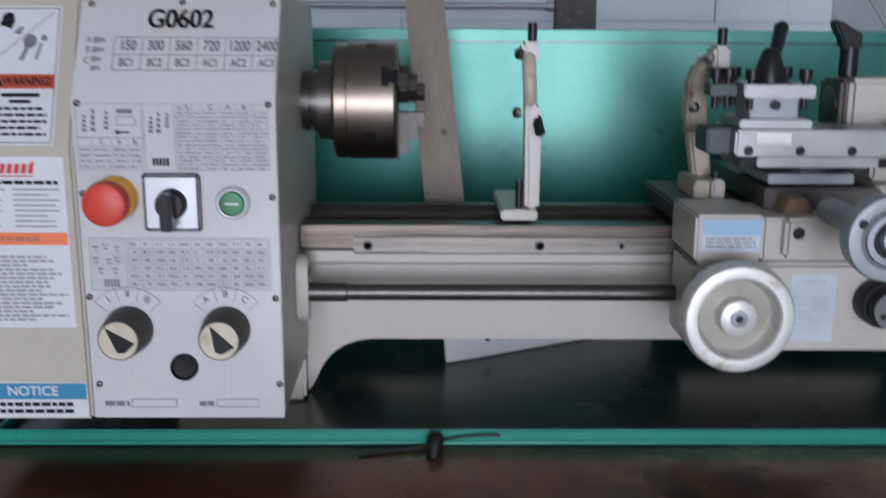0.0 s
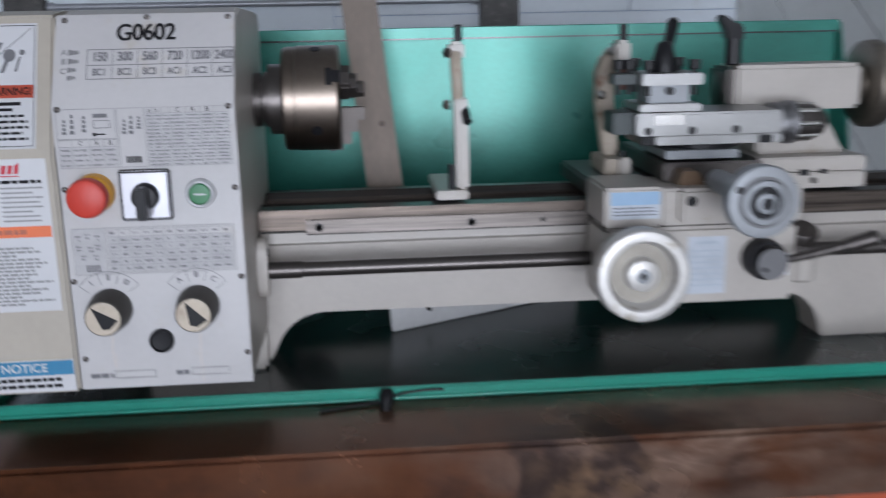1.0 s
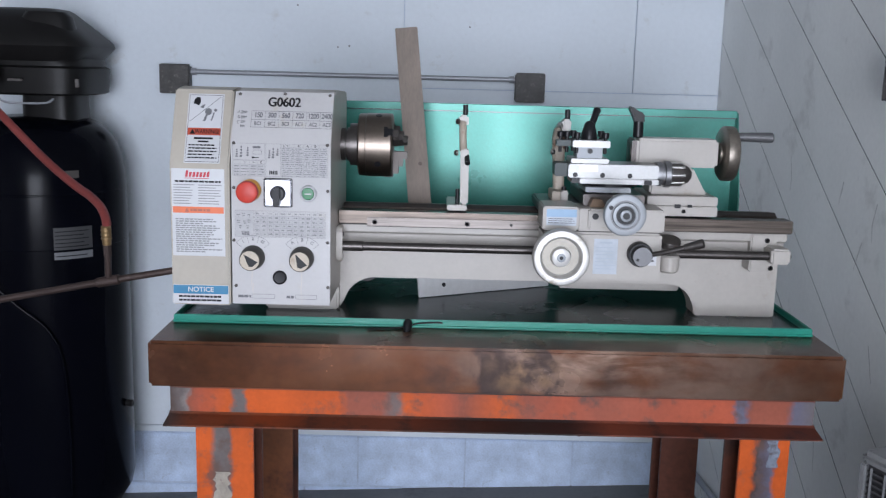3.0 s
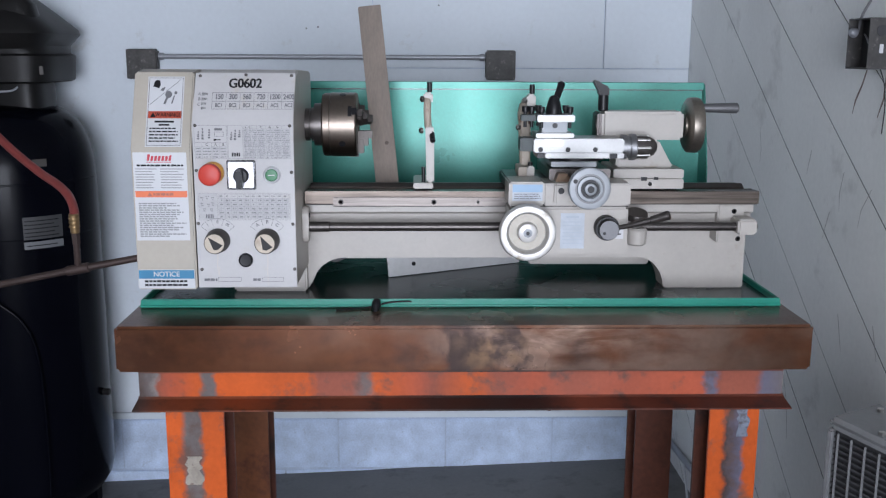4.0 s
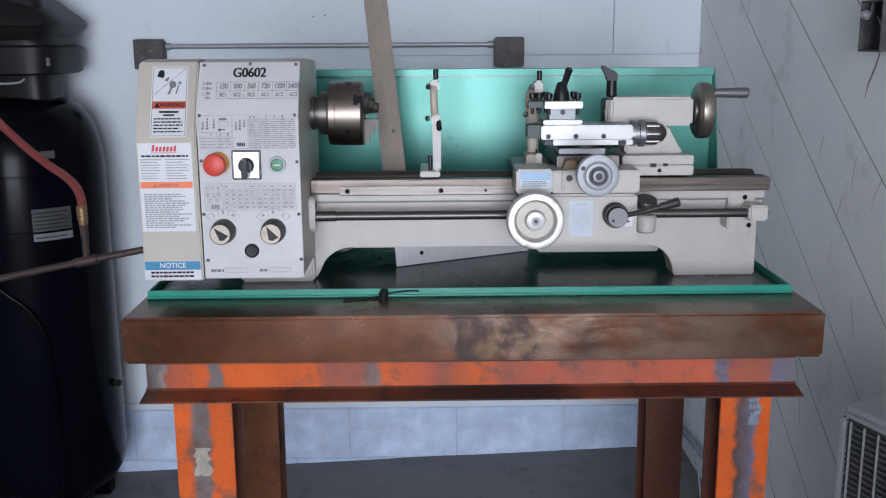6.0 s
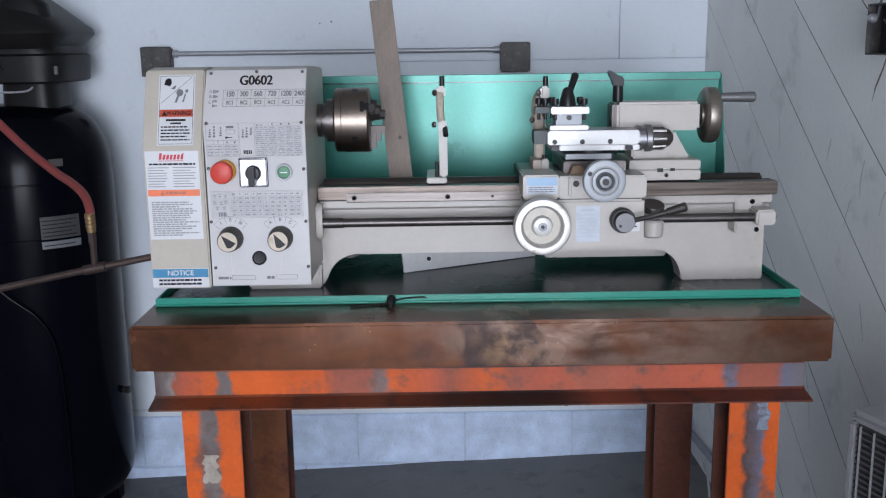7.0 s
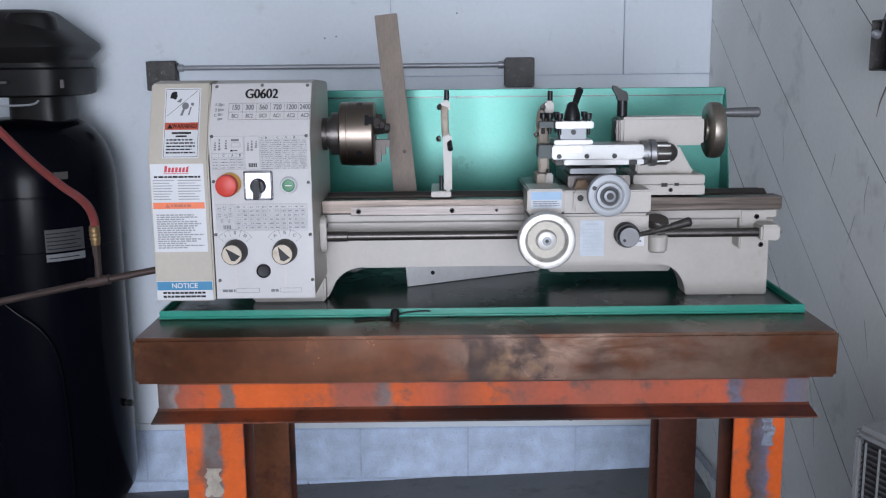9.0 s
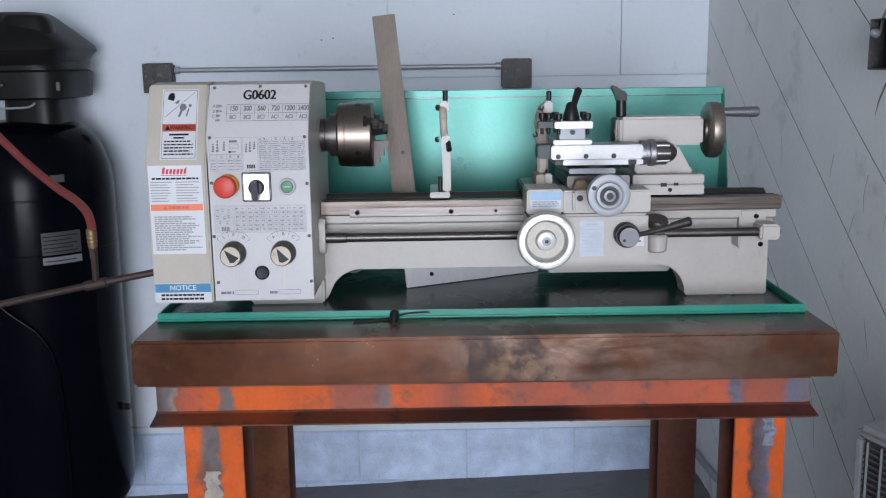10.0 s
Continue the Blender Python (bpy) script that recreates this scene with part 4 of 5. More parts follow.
# plain red logo shape
for k in range(7):
    x = -0.2710 + 0.0066 * k
    shape(bm, on_cover, [(x, 1.3625), (x + 0.0048, 1.3625), (x + 0.0068, 1.3715 if k not in (0, 6) else 1.3745), (x + 0.002, 1.3715 if k else 1.3745)])
rect(bm, on_cover, -0.272, -0.226, 1.3595, 1.3607, 0.0008, 0.0001)
part("logo_shape", bm, M_LOGO, data, "slanted red logo shape")
bm = bars(bmesh.new(), on_cover, -0.290, -0.204, 1.3515, 1.3565, 1, rnd, 0.7, 0.05, 0.0008, True)
tagged(part("sticker_heading", bm, M_INK, data), kind="stuff")
bm = bars(bmesh.new(), on_cover, -0.293, -0.252, 1.310, 1.350, 8, rnd, 0.35, 0.35, 0.0008)
bars(bm, on_cover, -0.247, -0.203, 1.310, 1.350, 8, rnd, 0.35, 0.35, 0.0008)
bars(bm, on_cover, -0.290, -0.203, 1.219, 1.285, 16, rnd, 0.62, 0.45, 0.0008, True)
tagged(part("sticker_print", bm, M_PALEINK, data), kind="stuff")
part("sticker_band", rect(bmesh.new(), on_cover, -0.295, -0.1995, 1.2945, 1.3065, 0.0008, 0.0001), M_ORANGELBL, data)
bm = bars(bmesh.new(), on_cover, -0.262, -0.225, 1.297, 1.304, 1, rnd, 0.7, 0.0, 0.0010, True)
shape(bm, on_cover, [(-0.273, 1.2965), (-0.264, 1.2965), (-0.2685, 1.304)], 0.001)
part("band_print", bm, M_DULLRED, data)

bm = rect(bmesh.new(), on_cover, -0.2985, -0.1925, 1.1205, 1.1570, 0.0003, 0.0003)
note = part("notice_sticker", bm, M_WHITE, cover, "white sticker with a blue band")
part("sticker_band", rect(bmesh.new(), on_cover, -0.2975, -0.1935, 1.1395, 1.1560, 0.0008, 0.0001), M_BLUELBL, note)
part("sticker_word", letters("NOTICE", 0.0135, -0.2455, 1.1478, on_cover, 0.0011, 0.0002, 1.0), M_WHITE, note)
bm = bars(bmesh.new(), on_cover, -0.287, -0.204, 1.1235, 1.1380, 2, rnd, 0.55, 0.04, 0.0008, True)
tagged(part("sticker_print", bm, M_INK, note), kind="stuff")

# ---- bed ----
low = 1.14
bed_outline = [(-0.10, 1.0745), (0.0, 1.0745), (0.008, 1.088)] + [(0.075 + 0.066 * math.cos(radians(a)), 1.078 + 0.062 * math.sin(radians(a))) for a in range(160, 89, -10)]
bed_outline += [(0.69, low)] + [(0.69 + 0.056 * math.cos(radians(a)), 1.0745 + 0.0655 * math.sin(radians(a))) for a in range(80, -1, -10)] + [(0.915, 1.0745), (0.915, 1.262), (-0.10, 1.262)]
bed = part("bed", prism(bed_outline, "y", 0.195, 0.262, 0.003), M_CREAM, lathe)
part("bed_shoulder", prism([(0.165, 1.212), (0.172, 1.205), (0.1945, 1.200), (0.1945, 1.2615), (0.15, 1.2615), (0.15, 1.245), (0.165, 1.238)], "x", 0.002, 0.912, 0.0015), M_CREAM, bed)
way = part("way", prism([(0.136, 1.2625), (0.202, 1.2625), (0.202, 1.283), (0.190, 1.283), (0.182, 1.2885), (0.174, 1.283), (0.166, 1.2885), (0.136, 1.2885)], "x", 0.003, 0.917, 0.0012), M_WAY, bed, "ground brown steel slideway, darker on its upward faces")
way_rear = part("way", prism([(0.232, 1.2625), (0.286, 1.2625), (0.286, 1.287), (0.256, 1.287), (0.248, 1.291), (0.240, 1.287), (0.232, 1.284)], "x", 0.003, 0.917, 0.0012), M_WAY, bed, "ground brown steel slideway, darker on its upward faces")
strip = part("rack_strip", box(0.060, 0.640, 0.1310, 0.1358, 1.2595, 1.2765, 0.0010), M_STRIP, bed, "bright steel rack strip")
# upward faces take a darker copy of the way steel
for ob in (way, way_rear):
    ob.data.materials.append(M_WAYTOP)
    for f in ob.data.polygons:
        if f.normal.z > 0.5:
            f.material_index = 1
# dark strips paint the contact shadow below the way and the rack strip
part("gap_shade_line", box(0.004, 0.6400, 0.1345, 0.1360, 1.2608, 1.2632), M_GAPSHADE, bed)
part("gap_shade_line", box(0.060, 0.6400, 0.1330, 0.1600, 1.2578, 1.2594), M_GAPSHADE, bed)
sock = mesh_of("cap_screw", rev((0, 0, 0), (0, -1, 0), [(0, 0.0052), (0.0006, 0.005), (0.0007, 0.0034), (-0.001, 0.0032), (-0.001, 0)], 16), M_BLACK)


def put_screw(parent, x, y, z, scale=1.0):
    ob = new("cap_screw", sock)
    ob.parent = parent
    ob.location = Vector((x, y, z)) - BASE[parent]
    ob.scale = (scale, 1, scale)
    return ob


for x, sc in ((0.0755, 1.0), (0.2607, 1.0), (0.349, 0.6)):
    put_screw(strip, x, 0.1310, 1.2675, sc)
part("leadscrew", rod((0.002, 0.112, 1.221), (0.875, 0.112, 1.221), 0.0088, bevel=0.001), M_DARKST, lathe, "dark oily steel leadscrew")
part("shaft_collar", rod((0.010, 0.112, 1.221), (0.055, 0.112, 1.221), 0.0102, bevel=0.001), M_DARKST, lathe)
pts = arc(0.112, 1.246, 0.016, 0, 180, 10) + arc(0.112, 1.205, 0.016, 180, 360, 10)
lb = part("shaft_bracket", prism(pts, "x", 0.0015, 0.014, 0.002), M_CREAM, lathe)
part("bracket_plug", rod((0.014, 0.112, 1.244), (0.0155, 0.112, 1.244), 0.005, seg=16), M_BLACK, lb)
rb = part("end_bracket", box(0.838, 0.892, 0.146, 0.1949, 1.181, 1.261, 0.003), M_CREAM, lathe, "cream leadscrew end bracket")
part("bearing_block", box(0.864, 0.902, 0.092, 0.1458, 1.207, 1.238, 0.004), M_CREAM, rb)
part("end_screw", rev((0.902, 0.112, 1.221), (1, 0, 0), [(0, 0.006), (0.004, 0.006), (0.007, 0.004), (0.008, 0.0)], 16), M_STEEL, rb)
put_screw(rb, 0.871, 0.146, 1.2465)
put_screw(rb, 0.882, 0.146, 1.1895)
part("bed_plate", box(0.66, 0.832, 0.1928, 0.1949, 1.212, 1.248, 0.001), M_CREAM, bed)

part("rear_ledge", box(0.02, 0.178, 0.332, 0.345, 1.110, 1.1455, 0.002), M_CREAM, bed)
rail = box(0.475, 0.742, 0.318, 0.345, 1.099, 1.255, 0.003)
box(0.60, 0.612, 0.2625, 0.3175, 1.15, 1.25, bm=rail)
part("rear_rail", rail, M_CREAM, bed, "cream rear rail of the bed")
part("black_web", prism([(0.022, 1.120), (0.046, 1.136), (0.088, 1.146), (0.076, 1.126), (0.055, 1.116)], "y", 0.263, 0.330, 0.002), M_BLACK, bed, "black cast web under the bed")

# ---- chuck ----
chuck = part("chuck", rev((0.0, SPY, SPZ), (1, 0, 0), [(0.036, 0.05), (0.037, 0.061), (0.040, 0.0635), (0.052, 0.0635), (0.0525, 0.0622), (0.0535, 0.0622), (0.054, 0.0645), (0.103, 0.0645), (0.106, 0.062), (0.107, 0.018), (0.09, 0.016), (0.09, 0.0)], 72), M_CHUCK, lathe, "oily round steel three-jaw chuck")
for k, ang in enumerate((62, 182, 302)):
    own = box(0.106, 0.1185, -0.008, 0.008, 0.012, 0.058, 0.001)
    box(0.1185, 0.1275, -0.0065, 0.0065, 0.012, 0.043, 0.001, bm=own)
    box(0.1275, 0.136, -0.0055, 0.0055, 0.012, 0.028, 0.001, bm=own)
    box(0.108, 0.1175, -0.0095, 0.0095, 0.03, 0.05, 0.001, bm=own)
    turn = Matrix.Rotation(radians(ang), 4, "X")
    for v in own.verts:
        v.co = turn @ v.co + Vector((0, SPY, SPZ))
    part("jaw", own, M_DARKST if k == 0 else M_JAW, chuck, "stepped steel chuck jaw")
    own = box(0.098, 0.1075, -0.0075, 0.0075, 0.04, 0.0652, 0.0004)
    box(0.090, 0.098, -0.011, 0.011, 0.058, 0.0652, 0.0004, bm=own)
    for v in own.verts:
        v.co = turn @ v.co + Vector((0, SPY, SPZ))
    part("jaw_slot", own, M_BLACK, chuck)
for ang in (122, 242, 20):
    turn = Matrix.Rotation(radians(ang), 4, "X")
    own = rod((0.078, 0, 0.0635), (0.078, 0, 0.0652), 0.0065, seg=20)
    for v in own.verts:
        v.co = turn @ v.co + Vector((0, SPY, SPZ))
    part("key_socket", own, M_BLACK, chuck)
part("spindle_nose", rev((0.0, SPY, SPZ), (1, 0, 0), [(-0.005, 0.033), (0.010, 0.033), (0.0105, 0.029), (0.013, 0.029), (0.0135, 0.034), (0.019, 0.034), (0.0195, 0.043), (0.036, 0.043)], 48), M_DARKST, lathe, "dark oily spindle flange")

# ---- carriage ----
apron = part("apron", box(0.404, 0.634, 0.045, 0.130, 1.178, 1.2715, 0.005), M_CREAM, lathe, "cream carriage apron")
bm = box(0.402, 0.470, 0.038, 0.132, 1.2735, 1.320, 0.003)
box(0.469, 0.636, 0.042, 0.132, 1.2735, 1.3165, 0.003, bm=bm)
saddle = part("saddle", bm, M_CREAM, lathe, "cream carriage saddle")
part("saddle_bridge", box(0.405, 0.633, 0.1325, 0.300, 1.2915, 1.3135, 0.003), M_DARKST, saddle, "dark oily saddle top")
st = rect(bmesh.new(), lambda x, z, e: Vector((x, 0.038 - e, z)), 0.4085, 0.4660, 1.284, 1.3155, 0.0002, 0.0003)
stk = part("blue_sticker", st, M_PALEBLUE, saddle, "faded pale blue sticker")
flat = lambda x, z, e: Vector((x, 0.038 - e, z))
part("sticker_band", rect(bmesh.new(), flat, 0.4085, 0.4660, 1.3005, 1.3155, 0.0006, 0.0001), M_SKYBLUE, stk)
part("sticker_print", bars(bmesh.new(), flat, 0.412, 0.463, 1.287, 1.299, 3, rnd, 0.4, 0.1, 0.0007, True), M_GREYINK, stk)
flat2 = lambda x, z, e: Vector((x, 0.045 - e, z))
plate2 = part("instruction_plate", rect(bmesh.new(), flat2, 0.503, 0.549, 1.190, 1.259, 0.0002, 0.0003), M_PALEBLUE, apron, "pale blue instruction plate")
bm = bars(bmesh.new(), flat2, 0.507, 0.545, 1.197, 1.2455, 7, rnd, 0.25, 0.1, 0.0007)
rect(bm, flat2, 0.514, 0.538, 1.250, 1.2535, 0.0007, 0.0001)
part("plate_print", bm, M_PLATEBLUE, plate2)

# dark fillers give the saddle gap and the way's underside their shade
part("gap_shade_seam", box(0.4055, 0.6325, 0.048, 0.128, 1.2712, 1.2738), M_GAPSHADE, saddle)
part("gap_shade_seam", box(0.004, 0.914, 0.1385, 0.19, 1.2613, 1.2627), M_GAPSHADE, bed)
HX, HZ = 0.4335, 1.231
wheel = part("carriage_handwheel", rev((HX, 0.045, HZ), (0, -1, 0), [(0.0, 0.013), (0.028, 0.013), (0.030, 0.035), (0.034, 0.047), (0.040, 0.0525), (0.052, 0.0540), (0.060, 0.0530), (0.0635, 0.0510), (0.0645, 0.0480), (0.0640, 0.0405), (0.0620, 0.0385), (0.050, 0.0365), (0.0455, 0.033), (0.0455, 0.021), (0.049, 0.0185), (0.059, 0.0175), (0.060, 0.016), (0.060, 0.0)], 72), M_WHEEL, lathe, "worn bright steel handwheel")
part("wheel_dish", rev((HX, -0.0008, HZ), (0, -1, 0), [(0.0, 0.0372), (0.0012, 0.0370), (0.0012, 0.0195), (0.0, 0.0190)], 56), M_DISH, wheel, "darker turned dish")
part("hub_nut", rev((HX, -0.0145, HZ), (0, -1, 0), [(0, 0.0085), (0.003, 0.008), (0.0032, 0.005), (0.0015, 0.0045), (0.0015, 0.0)], 24), M_GREYDIAL, wheel)
part("hub_socket", rev((HX, -0.0160, HZ), (0, -1, 0), [(0, 0.0038), (0.0008, 0.0038), (0.0008, 0.0)], 6), M_BLACK, wheel)
part("handle_hole", rev((HX - 0.0185, -0.0178, HZ + 0.0395), (0, -1, 0), [(0, 0.0042), (0.0008, 0.0042), (0.0008, 0.0)], 18), M_BLACK, wheel)
DX, DZ = 0.534, 1.3245
dial = part("cross_slide_dial", rev((DX, 0.045, DZ), (0, -1, 0), [(0.0, 0.013), (0.09, 0.013), (0.092, 0.022), (0.106, 0.022), (0.108, 0.030), (0.114, 0.037), (0.128, 0.0382), (0.1335, 0.0370), (0.1345, 0.0345), (0.1335, 0.0235), (0.1370, 0.0225), (0.1375, 0.0175), (0.1345, 0.017), (0.1345, 0.0115), (0.141, 0.0105), (0.142, 0.008), (0.142, 0.0)], 64), M_GREYDIAL, lathe, "grey steel cross-slide handwheel")
part("dial_groove", rev((DX, -0.0890, DZ), (0, -1, 0), [(0.0, 0.0268), (0.0005, 0.0268), (0.0005, 0.0238), (0.0, 0.0238)], 48), M_DARKGRIP, dial)
part("dial_center", rev((DX, -0.0896, DZ), (0, -1, 0), [(0.0, 0.0166), (0.0005, 0.0166), (0.0005, 0.0120), (0.0, 0.0120)], 40), M_BLACK, dial)
part("dial_socket", rev((DX, -0.0972, DZ), (0, -1, 0), [(0, 0.0062), (0.0006, 0.0062), (0.0006, 0.0)], 20), M_BLACK, dial)
part("handle_hole", rev((DX - 0.0265, -0.0885, DZ + 0.0135), (0, -1, 0), [(0, 0.0040), (0.0016, 0.0040), (0.0016, 0.0)], 18), M_BLACK, dial)
# lever for the half nuts
LX, LZ = 0.590, 1.2325
lev = part("halfnut_lever", rev((LX, 0.045, LZ), (0, -1, 0), [(0, 0.0235), (0.020, 0.0235), (0.022, 0.0225), (0.022, 0.019), (0.035, 0.0185), (0.037, 0.017), (0.0372, 0.0)], 40), M_BLACK, lathe, "black half-nut lever hub")
part("hub_face", rev((LX, 0.0078, LZ), (0, -1, 0), [(0, 0.0182), (0.001, 0.0180), (0.001, 0.0)], 36), M_DARKGRIP, lev)
part("hub_pin", rod((LX - 0.009, 0.0068, LZ - 0.006), (LX - 0.009, 0.0060, LZ - 0.006), 0.003, seg=14), M_BLACK, lev)
arm = tube([(LX + 0.012, 0.015, LZ + 0.002), (LX + 0.045, 0.002, LZ + 0.012), (LX + 0.080, -0.010, LZ + 0.024)], lambda t: 0.0045 + 0.0012 * t, 12)
part("lever_arm", arm, M_DARKST, lev, "dark steel lever arm")
part("lever_grip", rod((LX + 0.072, -0.007, LZ + 0.021), (LX + 0.108, -0.018, LZ + 0.034), 0.0072, 0.009, bevel=0.003), M_DARKST, lev)
tag = part("small_tag", box(0.609, 0.625, 0.0445, 0.0449, 1.209, 1.235), M_WHITE, apron, "small white tag")
part("tag_mark", box(0.613, 0.620, 0.0441, 0.0444, 1.217, 1.2195), M_INK, tag)
# threading dial
td = part("threading_dial", rod((0.662, 0.095, 1.187), (0.662, 0.095, 1.222), 0.019, 0.0205, bevel=0.004), M_CREAM, lathe)
part("dial_arm", box(0.634, 0.664, 0.086, 0.112, 1.222, 1.236, 0.003), M_DARKST, td)
own = rev((0.660, 0.100, 1.236), (0.05, -0.35, 1), [(0, 0.012), (0.004, 0.021), (0.014, 0.0225), (0.018, 0.021), (0.0185, 0.0)], 36)
part("dial_head", own, M_DARKST, td, "dark round threading dial")

# ---- cross slide, compound and tool post ----
cs = part("cross_slide", box(0.484, 0.604, 0.085, 0.285, 1.3165, 1.3395, 0.002), M_DARKST, lathe, "dark oily cross slide")
own = prism([(0.492, 1.317), (0.525, 1.317), (0.515, 1.334), (0.498, 1.334)], "y", 0.055, 0.085, 0.001)
part("dovetail", own, M_BRONZE, cs, "brown oily dovetail end")
part("slide_bracket", box(0.488, 0.582, 0.030, 0.069, 1.278, 1.318, 0.004), M_CREAM, saddle)
part("bracket_hole", rev((0.5005, 0.0302, 1.304), (0, -1, 0), [(0, 0.0062), (0.0008, 0.006), (0.0008, 0)], 18), M_BLACK, saddle)
sw = part("swivel_base", rev((0.545, 0.155, 1.3395), (0, 0, 1), [(0, 0.044), (0.0130, 0.044), (0.0130, 0.055), (0.0185, 0.055)], 56), M_BLACK, lathe, "black swivel base")
own = box(0.4885, 0.5770, 0.092, 0.2, 1.3425, 1.3525, 0.001)
part("degree_ring", own, M_GREYDIAL, sw, "blue-grey graduated ring")
comp = part("compound_slide", box(0.4545, 0.632, 0.100, 0.185, 1.3695, 1.3965, 0.0025), M_STEELBAR, lathe, "bright machined compound slide")
part("slide_lip", box(0.4775, 0.632, 0.0985, 0.187, 1.3585, 1.3690, 0.0015), M_STEELBAR, comp)
part("slide_under", box(0.463, 0.640, 0.108, 0.180, 1.3578, 1.3675, 0.001), M_BLACK, comp)
part("index_plate", box(0.4755, 0.511, 0.0985, 0.1002, 1.3825, 1.3945, 0.0005), M_STEEL, comp)
for x in (0.468, 0.5215, 0.575):
    put_screw(comp, x, 0.0995, 1.3755, 0.95)
part("stop_block", box(0.603, 0.618, 0.094, 0.104, 1.3590, 1.3680, 0.001), M_BLACK, comp)
cd = part("compound_dial", rev((0.632, 0.142, 1.377), (1, 0, 0), [(0, 0.012), (0.002, 0.0245), (0.012, 0.0245), (0.013, 0.022), (0.018, 0.022), (0.019, 0.0265), (0.029, 0.0265), (0.031, 0.024)], 48), M_KNURL, lathe, "grey knurled compound dial")
own = rev((0.663, 0.142, 1.377), (1, 0, 0), [(0, 0.0225), (0.022, 0.022), (0.036, 0.016), (0.042, 0.008), (0.043, 0)], 36)
part("crank_body", own, M_DARKST, cd)
for a in range(0, 360, 45):
    c, s = math.cos(radians(a)), math.sin(radians(a))
    own = rod((0.662, 0.142 + 0.0215 * c, 1.377 + 0.0215 * s), (0.690, 0.142 + 0.0205 * c, 1.377 + 0.0205 * s), 0.0032, bevel=0.0015, seg=10)
    part("grip_rib", own, M_STEEL, cd)
post = part("tool_post", box(0.459, 0.534, 0.105, 0.178, 1.3975, 1.4065, 0.0015), M_STEELBAR, lathe, "bright four-way tool post")
part("post_core", box(0.472, 0.522, 0.117, 0.166, 1.4065, 1.4285, 0.001), M_GREYDIAL, post)
part("post_top", box(0.461, 0.5345, 0.104, 0.179, 1.4285, 1.4420, 0.0015), M_STEELBAR, post)
part("tool_bar", box(0.432, 0.4605, 0.125, 0.150, 1.4290, 1.4410, 0.001), M_DKSLATE, post, "dark square tool bar")
part("tool_bar", box(0.430, 0.4585, 0.118, 0.165, 1.3700, 1.3960, 0.002), M_DKSLATE, post, "dark square tool holder")
for x, y in ((0.4405, 0.137), (0.4535, 0.137), (0.470, 0.113), (0.5255, 0.113), (0.470, 0.17), (0.5255, 0.17)):
    own = rod((x, y, 1.442), (x, y, 1.4465), 0.0038, seg=12)
    rod((x, y, 1.4465), (x, y, 1.4575), 0.0068, seg=16, bevel=0.0008, bm=own)
    rod((x, y, 1.4165), (x, y, 1.4285), 0.0035, seg=12, bm=own)
    part("clamp_bolt", own, M_BLACK, post, "black tool clamping bolt")
for x in (0.497,):
    part("core_bolt", rod((x, 0.112, 1.421), (x, 0.1175, 1.421), 0.005, seg=14), M_BLACK, post)
own = rev((0.4975, 0.142, 1.442), (0, 0, 1), [(0, 0.0165), (0.004, 0.0165), (0.018, 0.0135), (0.032, 0.0095), (0.036, 0.005), (0.0365, 0)], 32)
hd = part("post_handle", own, M_BLACK, post, "black tool-post clamping lever")
own = tube([(0.4995, 0.142, 1.462), (0.506, 0.150, 1.480), (0.514, 0.164, 1.498)], lambda t: 0.0058 + 0.0018 * t, 12)
rev((0.514, 0.164, 1.498), (0.4, 0.6, 1), [(-0.008, 0.004), (-0.004, 0.0075), (0.002, 0.0078), (0.006, 0.005), (0.0075, 0)], 16, bm=own)
part("lever_arm", own, M_BLACK, hd)

# ---- tailstock ----
tail = part("tailstock", box(0.602, 0.768, 0.178, 0.245, 1.3875, 1.4445, 0.005), M_CREAM, lathe, "cream tailstock barrel")
part("quill", rev((0.590, SPY, SPZ), (1, 0, 0), [(0, 0.018), (0.001, 0.02), (0.012, 0.02)], 32), M_DARKST, tail)
part("barrel_collar", box(0.5925, 0.602, 0.180, 0.243, 1.389, 1.443, 0.004), M_DARKST, tail)
part("pedestal", prism([(0.632, 1.332), (0.752, 1.332), (0.742, 1.345), (0.718, 1.3875), (0.632, 1.3875)], "y", 0.175, 0.248, 0.004), M_CREAM, tail)
tb = part("tailstock_base", box(0.622, 0.764, 0.142, 0.292, 1.2925, 1.3125, 0.002), M_CREAM, lathe, "cream tailstock base")
part("base_top", box(0.622, 0.764, 0.144, 0.290, 1.3135, 1.332, 0.002), M_CREAM, tb)
part("slot", box(0.677, 0.689, 0.1412, 0.1425, 1.309, 1.3165), M_BLACK, tb)
part("slot", box(0.703, 0.712, 0.1412, 0.1425, 1.311, 1.3165), M_BLACK, tb)
put_screw(tb, 0.6955, 0.142, 1.3025, 0.8)
tw = part("tailstock_handwheel", rev((0.775, SPY, SPZ), (1, 0, 0), [(0, 0.022), (0.004, 0.022), (0.005, 0.05), (0.009, 0.0555), (0.015, 0.0565), (0.026, 0.0565), (0.031, 0.0545), (0.033, 0.050), (0.032, 0.044), (0.020, 0.040), (0.020, 0.018), (0.028, 0.016), (0.028, 0.0)], 64), M_TAILWHEEL, lathe, "steel tailstock handwheel")
own = rev((0.800, 0.184, 1.452), (1, 0, 0), [(0, 0.006), (0.006, 0.006), (0.008, 0.0085), (0.03, 0.0095), (0.066, 0.0105), (0.075, 0.0105), (0.078, 0.008), (0.0785, 0)], 28)
part("handwheel_grip", own, M_DARKGRIP, tw, "dark grey turned grip")
